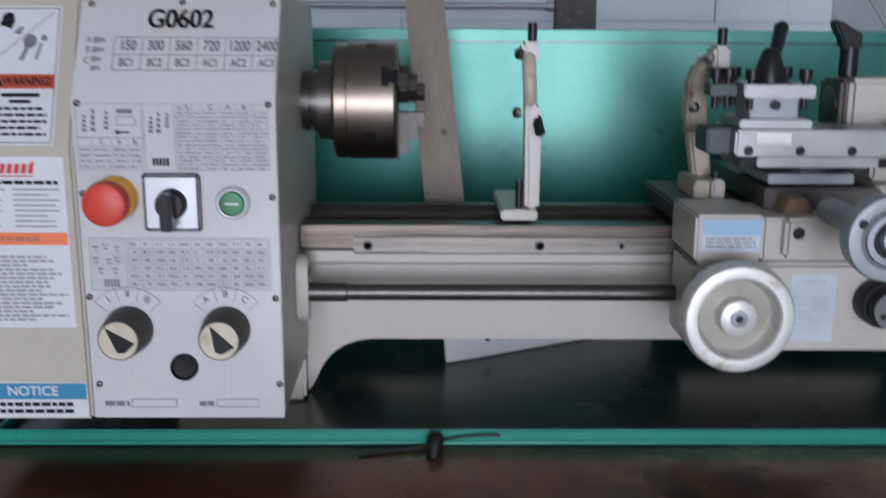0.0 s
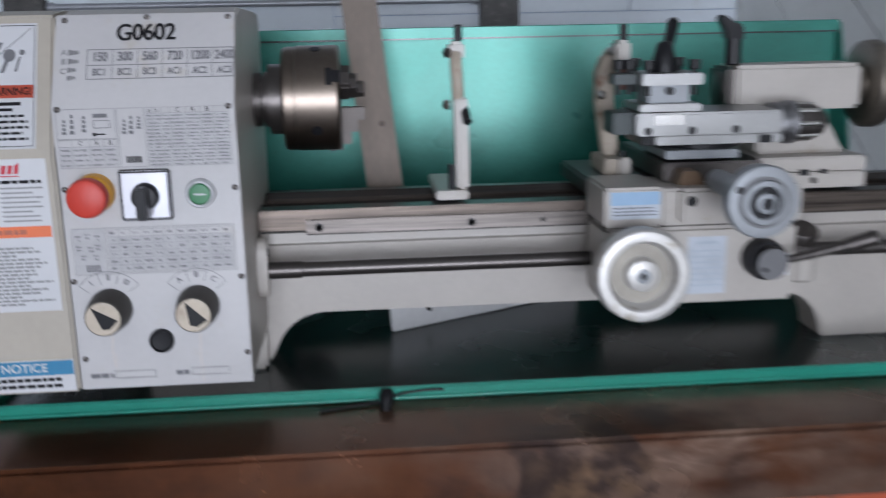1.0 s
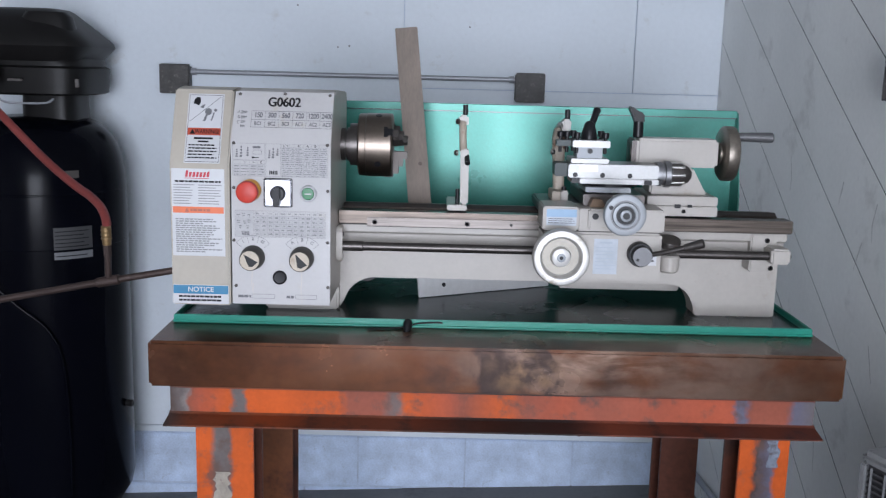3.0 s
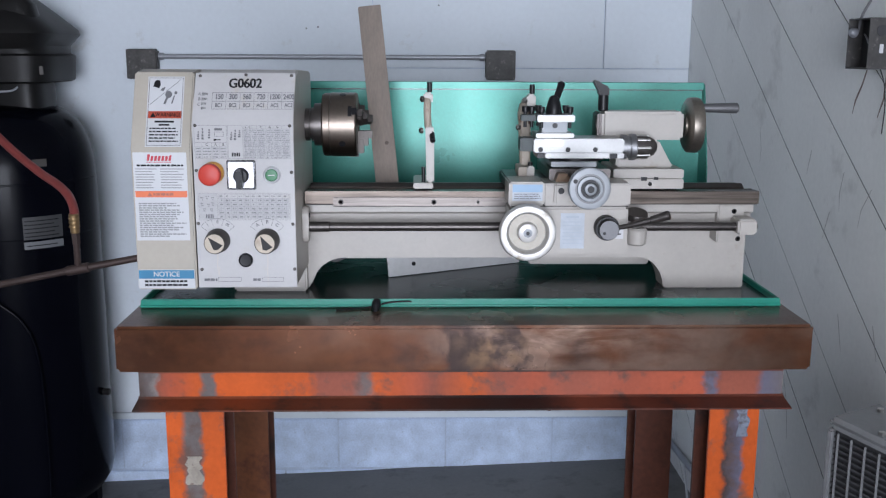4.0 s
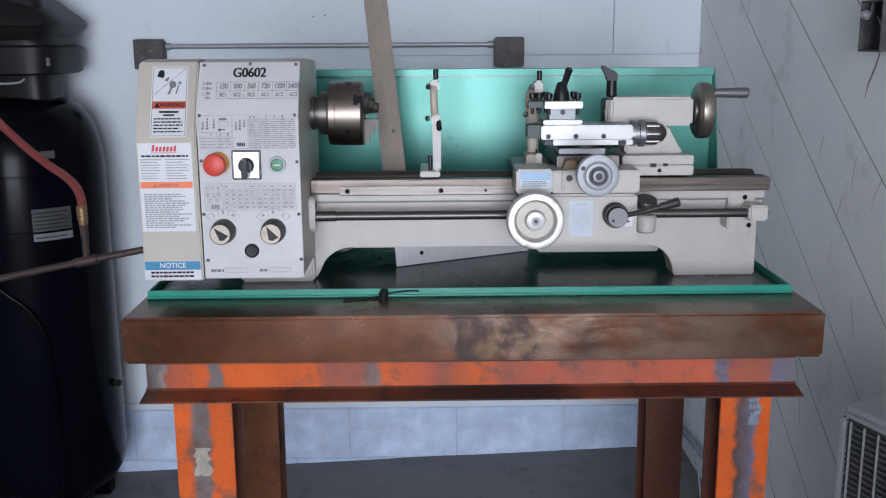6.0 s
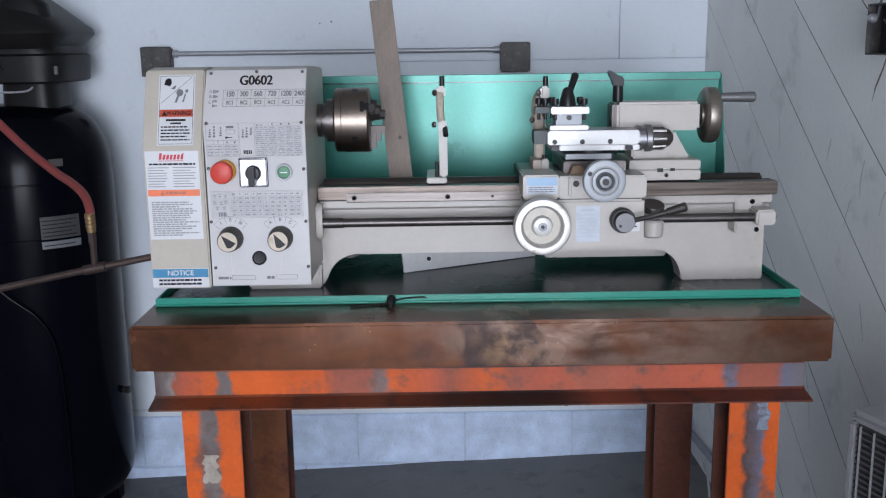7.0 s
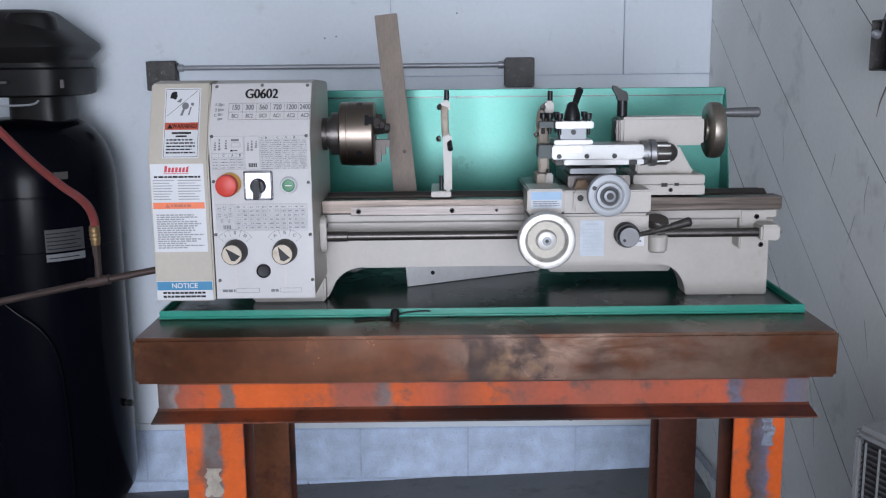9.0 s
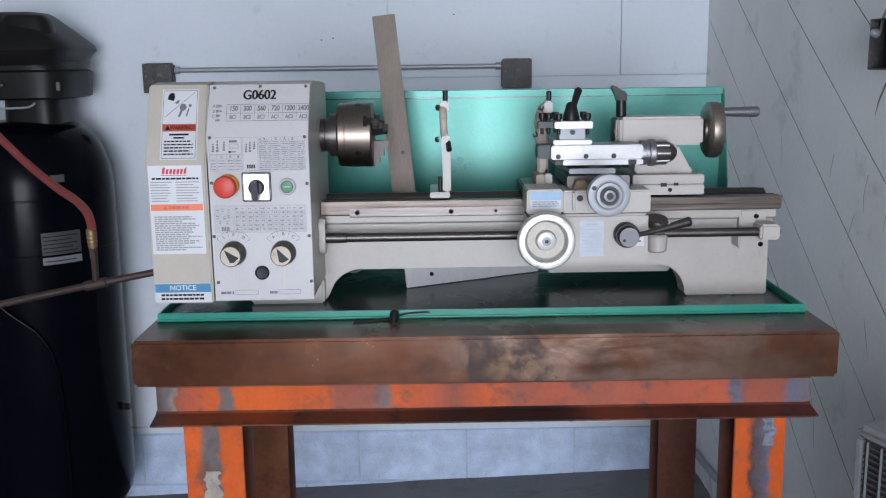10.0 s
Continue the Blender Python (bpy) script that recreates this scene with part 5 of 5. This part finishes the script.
tl = part("quill_lock", rod((0.607, 0.205, 1.4445), (0.607, 0.205, 1.486), 0.0105, 0.010, bevel=0.002), M_BLACK, lathe, "black quill locking lever")
own = prism([(0.596, 1.476), (0.618, 1.474), (0.617, 1.494), (0.606, 1.498), (0.592, 1.507), (0.585, 1.507), (0.585, 1.502), (0.594, 1.487)], "y", 0.195, 0.215, 0.003)
part("lever_arm", own, M_BLACK, tl)

# ---- rests ----
steady = thing("steady_rest", (0.24, 0.2, 1.289), "cream cast steady rest standing on the lathe bed", "steady rest")
part("foot", box(0.2195, 0.2595, 0.150, 0.285, 1.2915, 1.303, 0.002), M_CREAM, steady)
own = prism([(0.246, 1.302), (0.2615, 1.302), (0.2615, 1.405), (0.259, 1.418), (0.248, 1.418), (0.244, 1.41)], "y", 0.155, 0.185, 0.004)
part("column", own, M_CREAM, steady)
own = tube([(0.250, 0.170, 1.41), (0.2485, 0.160, 1.43), (0.2475, 0.165, 1.455), (0.249, 0.185, 1.475)], 0.0075, 12)
part("ring", own, M_RUSTCREAM, steady, "rust-stained inner ring")
part("head", box(0.240, 0.2590, 0.170, 0.205, 1.459, 1.482, 0.004), M_CREAM, steady)
part("finger", rod((0.2515, 0.182, 1.459), (0.2515, 0.182, 1.431), 0.0042, seg=14, bevel=0.001), M_COPPER, steady, "brass-tipped finger")
part("finger_tip", rod((0.2515, 0.182, 1.432), (0.2515, 0.182, 1.427), 0.0046, seg=14), M_BLACK, steady)
part("thumb_screw", rod((0.2525, 0.187, 1.482), (0.2525, 0.187, 1.502), 0.0052, seg=16, bevel=0.001), M_BLACK, steady)
part("side_screw", rev((0.238, 0.168, 1.407), (-1, -0.4, 0), [(0, 0.006), (0.005, 0.006), (0.007, 0.003), (0.0072, 0)], 16), M_STEEL, steady, "bright domed bolt")
part("side_screw", rev((0.240, 0.176, 1.469), (-1, -0.4, 0), [(0, 0.006), (0.005, 0.006), (0.007, 0.003), (0.0072, 0)], 16), M_DARKST, steady)
part("thumb_screw", rod((0.2565, 0.165, 1.403), (0.2585, 0.140, 1.388), 0.0055, seg=16, bevel=0.001), M_BLACK, steady)
part("clamp_stud", rod((0.240, 0.165, 1.303), (0.240, 0.165, 1.334), 0.004, seg=14), M_BLACK, steady)

follow = thing("follow_rest", (0.455, 0.2, 1.314), "cream follow rest bolted upright to the lathe saddle", "follow rest")
part("foot", box(0.432, 0.462, 0.160, 0.235, 1.3137, 1.334, 0.002), M_RUSTCREAM, follow)
own = prism([(0.438, 1.332), (0.4585, 1.332), (0.460, 1.40), (0.458, 1.43), (0.455, 1.455), (0.448, 1.472), (0.437, 1.462), (0.433, 1.44), (0.436, 1.40)], "y", 0.185, 0.210, 0.004)
for v in own.verts:
    bow = math.sin(math.pi * min(1, max(0, (v.co.z - 1.332) / 0.14)))
    v.co += Vector((0.005, 0.06, -0.003)) * bow
part("column", own, M_RUSTCREAM, follow, "curved cream column with rust stains")
part("head", box(0.4475, 0.4655, 0.172, 0.207, 1.452, 1.479, 0.004), M_CREAM, follow)
part("finger", box(0.4535, 0.4625, 0.180, 0.195, 1.418, 1.452, 0.001), M_RUST, follow)
part("thumb_screw", rod((0.459, 0.187, 1.479), (0.459, 0.187, 1.498), 0.0052, seg=16, bevel=0.001), M_BLACK, follow)
part("side_screw", rev((0.434, 0.185, 1.4125), (-1, -0.6, 0), [(0, 0.0058), (0.005, 0.0058), (0.007, 0.003), (0.0072, 0)], 16), M_STEEL, follow, "bright domed bolt")
part("side_screw", rev((0.446, 0.180, 1.4665), (-1, -0.6, 0), [(0, 0.006), (0.005, 0.006), (0.007, 0.003), (0.0072, 0)], 16), M_STEEL, follow)
bs = part("clamp_block", box(0.4485, 0.463, 0.150, 0.172, 1.3137, 1.337, 0.0025), M_CREAM, follow)
part("clamp_stud", rod((0.4555, 0.165, 1.337), (0.4555, 0.165, 1.344), 0.0048, seg=14), M_BLACK, follow)

# ---- chip tray and splash guard ----
tray = thing("chip_tray", (0.316, 0.3, 1.07), "green sheet-metal chip tray with a raised rim on the bench", "tray")
# floor set to a near-black green, far darker than the rim
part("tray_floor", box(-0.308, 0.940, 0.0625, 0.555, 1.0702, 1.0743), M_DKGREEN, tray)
part("front_rim", box(-0.311, 0.945, 0.056, 0.062, 1.0702, 1.0870, 0.0018), M_GREEN, tray)
part("rim_bead", rod((-0.311, 0.0565, 1.0735), (0.945, 0.0565, 1.0735), 0.0028, seg=12), M_GREEN, tray)
part("side_rim", box(-0.311, -0.306, 0.0622, 0.565, 1.0702, 1.0865, 0.0012), M_GREEN, tray)
part("side_rim", box(0.940, 0.945, 0.0622, 0.565, 1.0702, 1.0865, 0.0012), M_GREEN, tray)
splash = thing("splash_guard", (0.3, 0.56, 1.0745), "glossy green hammered-paint sheet-metal splash guard behind the lathe", "splash guard")
# the thin sheet is slightly warped along its length
warp = [(-0.29 + 1.194 * k / 48, 0.560 - (0.0015 * math.sin(math.pi * (-0.62 + 1.194 * k / 48) / 0.574) if k > 2 else 0.0)) for k in range(49)]
sheet = part("sheet", prism(warp + [(x, y + 0.0025) for x, y in warp[::-1]], "z", 1.0745, 1.4885), M_TEAL, splash)
lip = part("top_lip", prism([(0.5625, 1.489), (0.5625, 1.4925), (0.549, 1.4925), (0.548, 1.4915), (0.548, 1.476), (0.5495, 1.476), (0.5495, 1.489)], "x", -0.29, 0.904), M_TEAL, splash)
wing = part("end_wing", prism([(0.5598, 1.4885), (0.545, 1.4885), (0.49, 1.30), (0.47, 1.0745), (0.5598, 1.0745)], "x", 0.904, 0.9065), M_TEAL, splash)

# near-black strip draws the dark line below the folded lip
crease = part("lip_dark_strip", box(-0.289, 0.903, 0.5492, 0.5497, 1.4735, 1.4760), M_DKGREEN, splash, "thin dark strip under the folded lip")
# the guard stands slightly askew to the wall
for ob in (sheet, lip, wing, crease):
    for v in ob.data.vertices:
        v.co.y -= 0.042 * v.co.x

stick = bmesh.new()
box(-0.025, 0.025, -0.006, 0.006, 0.072, 0.595, 0.0015, bm=stick)
for v in stick.verts:
    z = v.co.z
    v.co = Vector((0.1830 - 0.105 * z + v.co.x, 0.287 + 0.26 * z + v.co.y, 1.0755 + z * 0.985 - 0.105 * -v.co.x))
batten = thing("wooden_batten", (0.178, 0.287, 1.0755), "weathered grey-brown wooden batten leaning behind the lathe", "batten")
part("strip", stick, M_STICK, batten)
part("knot", rod((0.1600, 0.3560, 1.365), (0.1600, 0.3590, 1.3645), 0.0042, seg=12), M_DARKWOOD, batten, "small dark knot")

own = box(0.0, 0.34, -0.003, 0.003, 0.0, 0.068, 0.0012)
plate_at = Matrix.Translation((0.164, 0.296, 1.0752)) @ Matrix.Rotation(radians(27), 4, "Z") @ Matrix.Rotation(radians(-10), 4, "X")
for v in own.verts:
    v.co = plate_at @ v.co
bar = thing("steel_plate", (0.164, 0.296, 1.0752), "pale grey flat steel plate standing on edge in the tray", "plate")
part("plate_body", own, M_PLATE, bar)
own = rod((0.062, -0.0042, 0.024), (0.062, -0.0032, 0.024), 0.0048, seg=16)
for v in own.verts:
    v.co = plate_at @ v.co
part("bolt_hole", own, M_BLACK, bar)

# black wire and rubber plug on the tray's rim
wire = thing("plug_wire", (0.145, 0.03, 1.0702), "black rubber plug with a thin wire at the tray rim", "wire")
part("plug", rev((0.1485, 0.046, 1.085), (-0.1, -0.62, -0.75), [(-0.004, 0.0), (-0.003, 0.0065), (0.004, 0.0092), (0.012, 0.0088), (0.018, 0.0062), (0.030, 0.005), (0.034, 0.003), (0.0345, 0)], 24), M_BLACK, wire)
part("thin_wire", tube([(0.070, 0.030, 1.0722), (0.105, 0.040, 1.0722), (0.140, 0.047, 1.074), (0.170, 0.0535, 1.0805), (0.205, 0.054, 1.083), (0.216, 0.054, 1.082)], 0.0018, 8), M_BLACK, wire)

# ---- wall boxes and conduit ----
for xc in (-0.724, 0.515):
    b = thing("junction_box", (xc, WALL_Y, 1.517), "grey steel square electrical junction box on the wall", "junction box", group="wall junction boxes")
    part("body", box(xc - 0.052, xc + 0.052, WALL_Y - 0.046, WALL_Y - 0.0003, 1.466, 1.568, 0.007, segments=3), M_GALV, b)
    part("cover_plate", box(xc - 0.0505, xc + 0.0505, WALL_Y - 0.049, WALL_Y - 0.0462, 1.4675, 1.5665, 0.006), M_GALV, b, "dull grey cover plate")
    for dx, dz in ((-0.042, 0.042), (0.042, -0.042), (0.0, 0.012), (0.0, -0.014)):
        part("plate_screw", rod((xc + dx, WALL_Y - 0.0505, 1.517 + dz), (xc + dx, WALL_Y - 0.049, 1.517 + dz), 0.0028, seg=12), M_GALV, b)
conduit = thing("conduit", (0, WALL_Y, 1.543), "thin grey steel conduit between two wall boxes", "conduit")
part("pipe", rod((-0.672, WALL_Y - 0.018, 1.543), (0.463, WALL_Y - 0.018, 1.543), 0.0085, seg=20), M_CONDUIT, conduit)
for x in (-0.663, 0.450):
    part("coupling", rod((x - 0.008, WALL_Y - 0.018, 1.543), (x + 0.010, WALL_Y - 0.018, 1.543), 0.0125, seg=20, bevel=0.001), M_CONDUIT, conduit)

# open box on the side wall
sb = thing("side_switch_box", (SIDE_X, 0.225, 1.58), "open grey steel electrical box with a loose cable", "electrical box")
own = box(1.130, SIDE_X - 0.0005, 0.175, 0.178, 1.530, 1.632, 0.0008)
box(1.130, SIDE_X - 0.0005, 0.272, 0.275, 1.530, 1.632, 0.0008, bm=own)
box(1.130, SIDE_X - 0.0005, 0.1782, 0.2718, 1.530, 1.533, 0.0008, bm=own)
box(1.130, SIDE_X - 0.0005, 0.1782, 0.2718, 1.629, 1.632, 0.0008, bm=own)
part("body", own, M_GALV, sb)
part("inside", box(1.160, SIDE_X - 0.0006, 0.1783, 0.2717, 1.5333, 1.6287), M_ACDARK, sb)
part("knockout", rod((1.155, 0.1735, 1.607), (1.155, 0.175, 1.607), 0.011, seg=24), M_ACDARK, sb)
part("clip", box(1.152, 1.160, 0.1725, 0.175, 1.562, 1.580, 0.0008), M_WHITE, sb)
part("wire_nut", rev((1.138, 0.255, 1.602), (-1, -0.5, 0.2), [(0, 0.004), (0.004, 0.010), (0.012, 0.009), (0.018, 0.005), (0.019, 0)], 18), M_CONDUIT, sb, "pale wire connector")
part("cable", tube([(1.142, 0.252, 1.606), (1.150, 0.258, 1.64), (1.168, 0.250, 1.69), (1.178, 0.24, 1.80), (1.178, 0.24, 2.2), (1.178, 0.24, 2.695)], 0.0028, 8), M_GREYINK, sb)
part("loose_wire", tube([(1.150, 0.24, 1.600), (1.146, 0.22, 1.592), (1.140, 0.195, 1.580), (1.148, 0.190, 1.572)], 0.0018, 8), M_CONDUIT, sb)
part("loose_wire", tube([(1.160, 0.180, 1.532), (1.168, 0.172, 1.50), (1.176, 0.178, 1.455), (1.178, 0.186, 1.40)], 0.0011, 6), M_BLACK, sb)

# ---- compressor fittings ----
def on_tank(x, z, e):
    dx = x - CX
    d = CR + e
    return Vector((x, CY - math.sqrt(max(d * d - dx * dx, 0.0001)), z))


def tank_plate(bm, x0, x1, z0, z1, e=0.0006, n=6):
    cols = []
    for i in range(n + 1):
        x = x0 + (x1 - x0) * i / n
        cols.append([bm.verts.new(on_tank(x, z, f)) for z, f in ((z0, e), (z1, e), (z1, e + 0.0003), (z0, e + 0.0003))])
    for a, b in zip(cols, cols[1:]):
        for k in range(4):
            bm.faces.new((a[k], a[(k + 1) % 4], b[(k + 1) % 4], b[k]))
    bm.faces.new(cols[0])
    bm.faces.new(cols[-1])
    return bm


def frame_plate(bm, x0, x1, z0, z1, w=0.005):
    tank_plate(bm, x0, x1, z0, z0 + w)
    tank_plate(bm, x0, x1, z1 - w, z1)
    tank_plate(bm, x0, x0 + w, z0, z1, n=1)
    tank_plate(bm, x1 - w, x1, z0, z1, n=1)
    return bm


for x0, x1, z0, z1, m in ((-0.98, -0.888, 0.990, 1.060, M_TAGGREY), (-0.98, -0.888, 0.960, 0.983, M_TAGWHITE), (-0.945, -0.912, 1.213, 1.236, M_TAGDIM)):
    part("tank_label", tank_plate(bmesh.new(), x0, x1, z0, z1), m, compressor, "small grey printed tank label")
bm = bmesh.new()
for k in range(5):
    tank_plate(bm, -0.976, -0.895 - 0.01 * (k % 2), 0.998 + 0.012 * k, 1.001 + 0.012 * k, 0.0012)
tank_plate(bm, -0.974, -0.9, 0.969, 0.972, 0.0012)
part("label_print", bm, M_INK, compressor)
part("tank_label", tank_plate(bmesh.new(), -1.24, -1.165, 1.135, 1.228), M_TAGDARK, compressor)
part("label_frame", frame_plate(bmesh.new(), -1.245, -1.160, 1.130, 1.233, 0.004), M_TAGGREY, compressor)
bm = frame_plate(bmesh.new(), -1.245, -1.148, 0.935, 1.020, 0.004)
frame_plate(bm, -1.245, -1.150, 0.885, 0.928, 0.004)
for k in range(6):
    tank_plate(bm, -1.235 + 0.013 * k, -1.227 + 0.013 * k, 0.897, 0.914, n=1)
part("label_frame", bm, M_TAGYELLOW, compressor, "yellowish outlined label")
part("weld_seam", rev((CX, CY, 1.16), (0, 0, 1), [(-0.004, CR - 0.001), (-0.002, CR + 0.0012), (0.002, CR + 0.0012), (0.004, CR - 0.001)], 72), M_TANK, compressor)
part("weld_seam", rev((CX, CY, 0.99), (0, 0, 1), [(-0.003, CR - 0.001), (0, CR + 0.0007), (0.003, CR - 0.001)], 72), M_TANK, compressor)
part("drain_nub", rod((CX + CR - 0.01, CY - 0.03, 0.43), (CX + CR + 0.02, CY - 0.035, 0.43), 0.012, seg=16, bevel=0.003), M_HOOD, compressor)
part("hood_vent", box(-1.105, -1.06, 1.181, 1.1925, 1.505, 1.512, 0.002), M_TAGDIM, hood)
part("hood_clip", box(-0.905, -0.895, 1.195, 1.203, 1.490, 1.515, 0.001), M_TAGDIM, hood)
# pressure switch, valve and pipe work
sw2 = part("pressure_switch", box(-1.235, -1.115, 1.07, 1.15, 1.492, 1.540, 0.006), M_SWITCHBOX, compressor, "brown and red pressure switch")
part("switch_lid", box(-1.235, -1.113, 1.068, 1.152, 1.540, 1.553, 0.004), M_SWITCHRED, sw2)
part("switch_foot", rod((-1.16, 1.11, 1.492), (-1.16, 1.11, 1.395), 0.016, seg=18), M_CONDUIT, sw2)
part("outlet_valve", rev((-1.175, 1.075, 1.432), (1, 0, 0.1), [(-0.03, 0.012), (-0.02, 0.024), (0.02, 0.026), (0.035, 0.020), (0.05, 0.014), (0.06, 0.012)], 24), M_CONDUIT, compressor, "grey metal outlet valve")
part("copper_line", tube([(-1.108, 1.10, 1.545), (-1.098, 1.08, 1.53), (-1.092, 1.08, 1.47), (-1.075, 1.09, 1.447), (-1.03, 1.10, 1.443), (-0.97, 1.13, 1.444), (-0.955, 1.15, 1.455)], 0.0032, 8), M_CONDUIT, compressor, "thin bent metal line")
hose = thing("air_hose", (-0.9, 0.9, 1.0), "red rubber air hose with a brass coupling", "hose")
part("hose_line", tube([(-1.118, 1.075, 1.434), (-1.085, 1.04, 1.432), (-1.02, 1.00, 1.385), (-0.905, 0.945, 1.293), (-0.800, 0.87, 1.235), (-0.735, 0.81, 1.212), (-0.690, 0.765, 1.187), (-0.666, 0.73, 1.155), (-0.663, 0.715, 1.135)], 0.0115, 14), M_HOSE, hose)
part("ferrule", rod((-0.663, 0.715, 1.148), (-0.664, 0.722, 1.096), 0.0125, 0.0115, bevel=0.002), M_BRASS, hose, "brass coupling")
for k in range(3):
    part("ferrule_ring", rod((-0.6632, 0.716 + 0.001 * k, 1.138 - 0.011 * k), (-0.6632, 0.716 + 0.001 * k, 1.134 - 0.011 * k), 0.0138, seg=24), M_BRASS, hose)
part("swivel_nut", rod((-0.664, 0.722, 1.096), (-0.6645, 0.726, 1.066), 0.011, seg=6), M_PIPE, hose)
part("nipple", rod((-0.6645, 0.726, 1.066), (-0.669, 0.738, 1.000), 0.0085, seg=18), M_PIPE, hose)
airline = thing("air_pipe", (-0.671, 0.738, 0.99), "rusty iron air pipe passing behind the lathe", "pipe")
part("pipe_run", rod((-3.2, 0.66, 0.50), (-0.690, 0.7375, 0.992), 0.0095, seg=18), M_PIPE, airline)
part("pipe_run", rod((-0.652, 0.7385, 0.999), (-0.17, 0.785, 1.082), 0.0095, seg=18), M_PIPE, airline)
part("tee", rod((-0.700, 0.737, 0.990), (-0.640, 0.739, 1.001), 0.0135, seg=18, bevel=0.002), M_PIPE, airline)
part("pipe_run", rod((-0.17, 0.785, 1.082), (-0.17, WALL_Y - 0.0005, 1.082), 0.0095, seg=18), M_PIPE, airline)
part("elbow", rev((-0.17, 0.785, 1.082), (0, 1, 0), [(-0.015, 0.0), (-0.012, 0.009), (0, 0.014), (0.02, 0.014)], 18), M_PIPE, airline)
cord = thing("power_cord", (-1.1, 1.1, 0.9), "thin black power cord hanging beside the compressor tank", "cord")
part("cord_line", tube([(-1.262, 1.16, 1.12), (-1.235, 1.11, 1.02), (-1.17, 1.10, 0.92), (-1.08, 1.12, 0.82), (-1.00, 1.14, 0.74), (-0.96, 1.15, 0.62), (-0.95, 1.15, 0.35), (-0.95, 1.12, 0.10), (-0.97, 1.05, floor_z(-0.97) + 0.006), (-1.2, 0.9, floor_z(-1.2) + 0.006)], 0.0040, 10), M_TANK, cord)

# ---- condenser unit in the corner by the bench ----
L = Vector((0.93, -0.24, 0.0))
dn, df = Vector((0.336, -0.942, 0)).normalized(), Vector((0.873, 0.488, 0)).normalized()
AL, AW, AT = 0.30, 0.138, 0.955
ac_z = floor_z(1.05)
unit = thing("condenser_unit", (1.04, -0.33, ac_z), "grey sheet-metal condenser unit with a wire-guarded grille", "condenser")


def ac(a, b, z):
    p = L + dn * a + df * b
    return Vector((p.x, p.y, z))


def ac_box(a0, a1, b0, b1, z0, z1, bevel=0.0, bm=None):
    own = box(a0, a1, b0, b1, z0, z1, bevel)
    for v in own.verts:
        v.co = ac(v.co.x, v.co.y, v.co.z)
    return join(bm, own)


part("casing", ac_box(0.0, AL, 0.012, AW, ac_z - 0.002, AT - 0.02, 0.004), M_ACDARK, unit, "dark coil inside")
part("top_pan", ac_box(-0.006, AL + 0.006, -0.002, AW, AT - 0.022, AT, 0.010), M_AC, unit, "grey rounded top pan")
part("corner_post", ac_box(-0.004, 0.010, 0.0, 0.012, ac_z, AT - 0.022, 0.003), M_AC, unit)
part("back_panel", ac_box(-0.004, -0.0005, 0.0125, AW, ac_z, AT - 0.022, 0.001), M_AC, unit)
for k in range(10):
    a = 0.022 + 0.030 * k
    part("guard_rib", ac_box(a, a + 0.003, -0.003, 0.002, ac_z + 0.04, AT - 0.022, 0.001), M_AC, unit)
for k in range(44):
    z = AT - 0.032 - 0.0105 * k
    part("louver", ac_box(0.011, AL, 0.004, 0.0115, z - 0.002, z + 0.001), M_ACLOUVER, unit)
for a, b in ((0.03, 0.10), (0.10, 0.02)):
    own = rod(ac(a, b, AT), ac(a, b, AT + 0.006), 0.006, seg=6)
    part("cap_bolt", own, M_STEEL, unit)
part("top_cap", ac_box(0.115, 0.16, 0.03, 0.075, AT, AT + 0.012, 0.004), M_WHITE, unit)

# cable runs low on the side wall
low = thing("floor_conduit", (SIDE_X, 1.1, 0.14), "grey conduit running low along the side wall", "conduit")
part("conduit_run", rod((SIDE_X - 0.013, WALL_Y - 0.006, 0.125), (SIDE_X - 0.013, 0.15, 0.24), 0.012, seg=16), M_CONDUIT, low)
wc = thing("white_cable", (1.14, 1.2, 0.06), "thin white cable hanging from the wall conduit to the floor", "cable")
part("cable_line", tube([(1.165, 1.40, 0.148), (1.150, 1.33, 0.13), (1.130, 1.22, 0.09), (1.115, 1.12, floor_z(1.115) + 0.01), (1.10, 0.98, floor_z(1.1) + 0.004), (1.08, 0.7, floor_z(1.08) + 0.004)], 0.0035, 8), M_WHITE, wc)

# ---- block courses of the back wall ----
block = mesh_of("block", box(0.0, 0.4004, 0.007, 0.0125, 0.0, 0.194, 0.0022), M_BLOCK, smooth=0)
for row, z in ((0, 0.005), (1, -0.198)):
    x = -0.076 - 0.4064 * 7.5 + (0.2032 if row else 0.0) - 0.2032
    while x < SIDE_X + 0.1:
        ob = new("block", block)
        ob.parent = wall_back
        ob.location = (x + 0.003, random.uniform(-0.0012, 0.0008), z)
        x += 0.4064
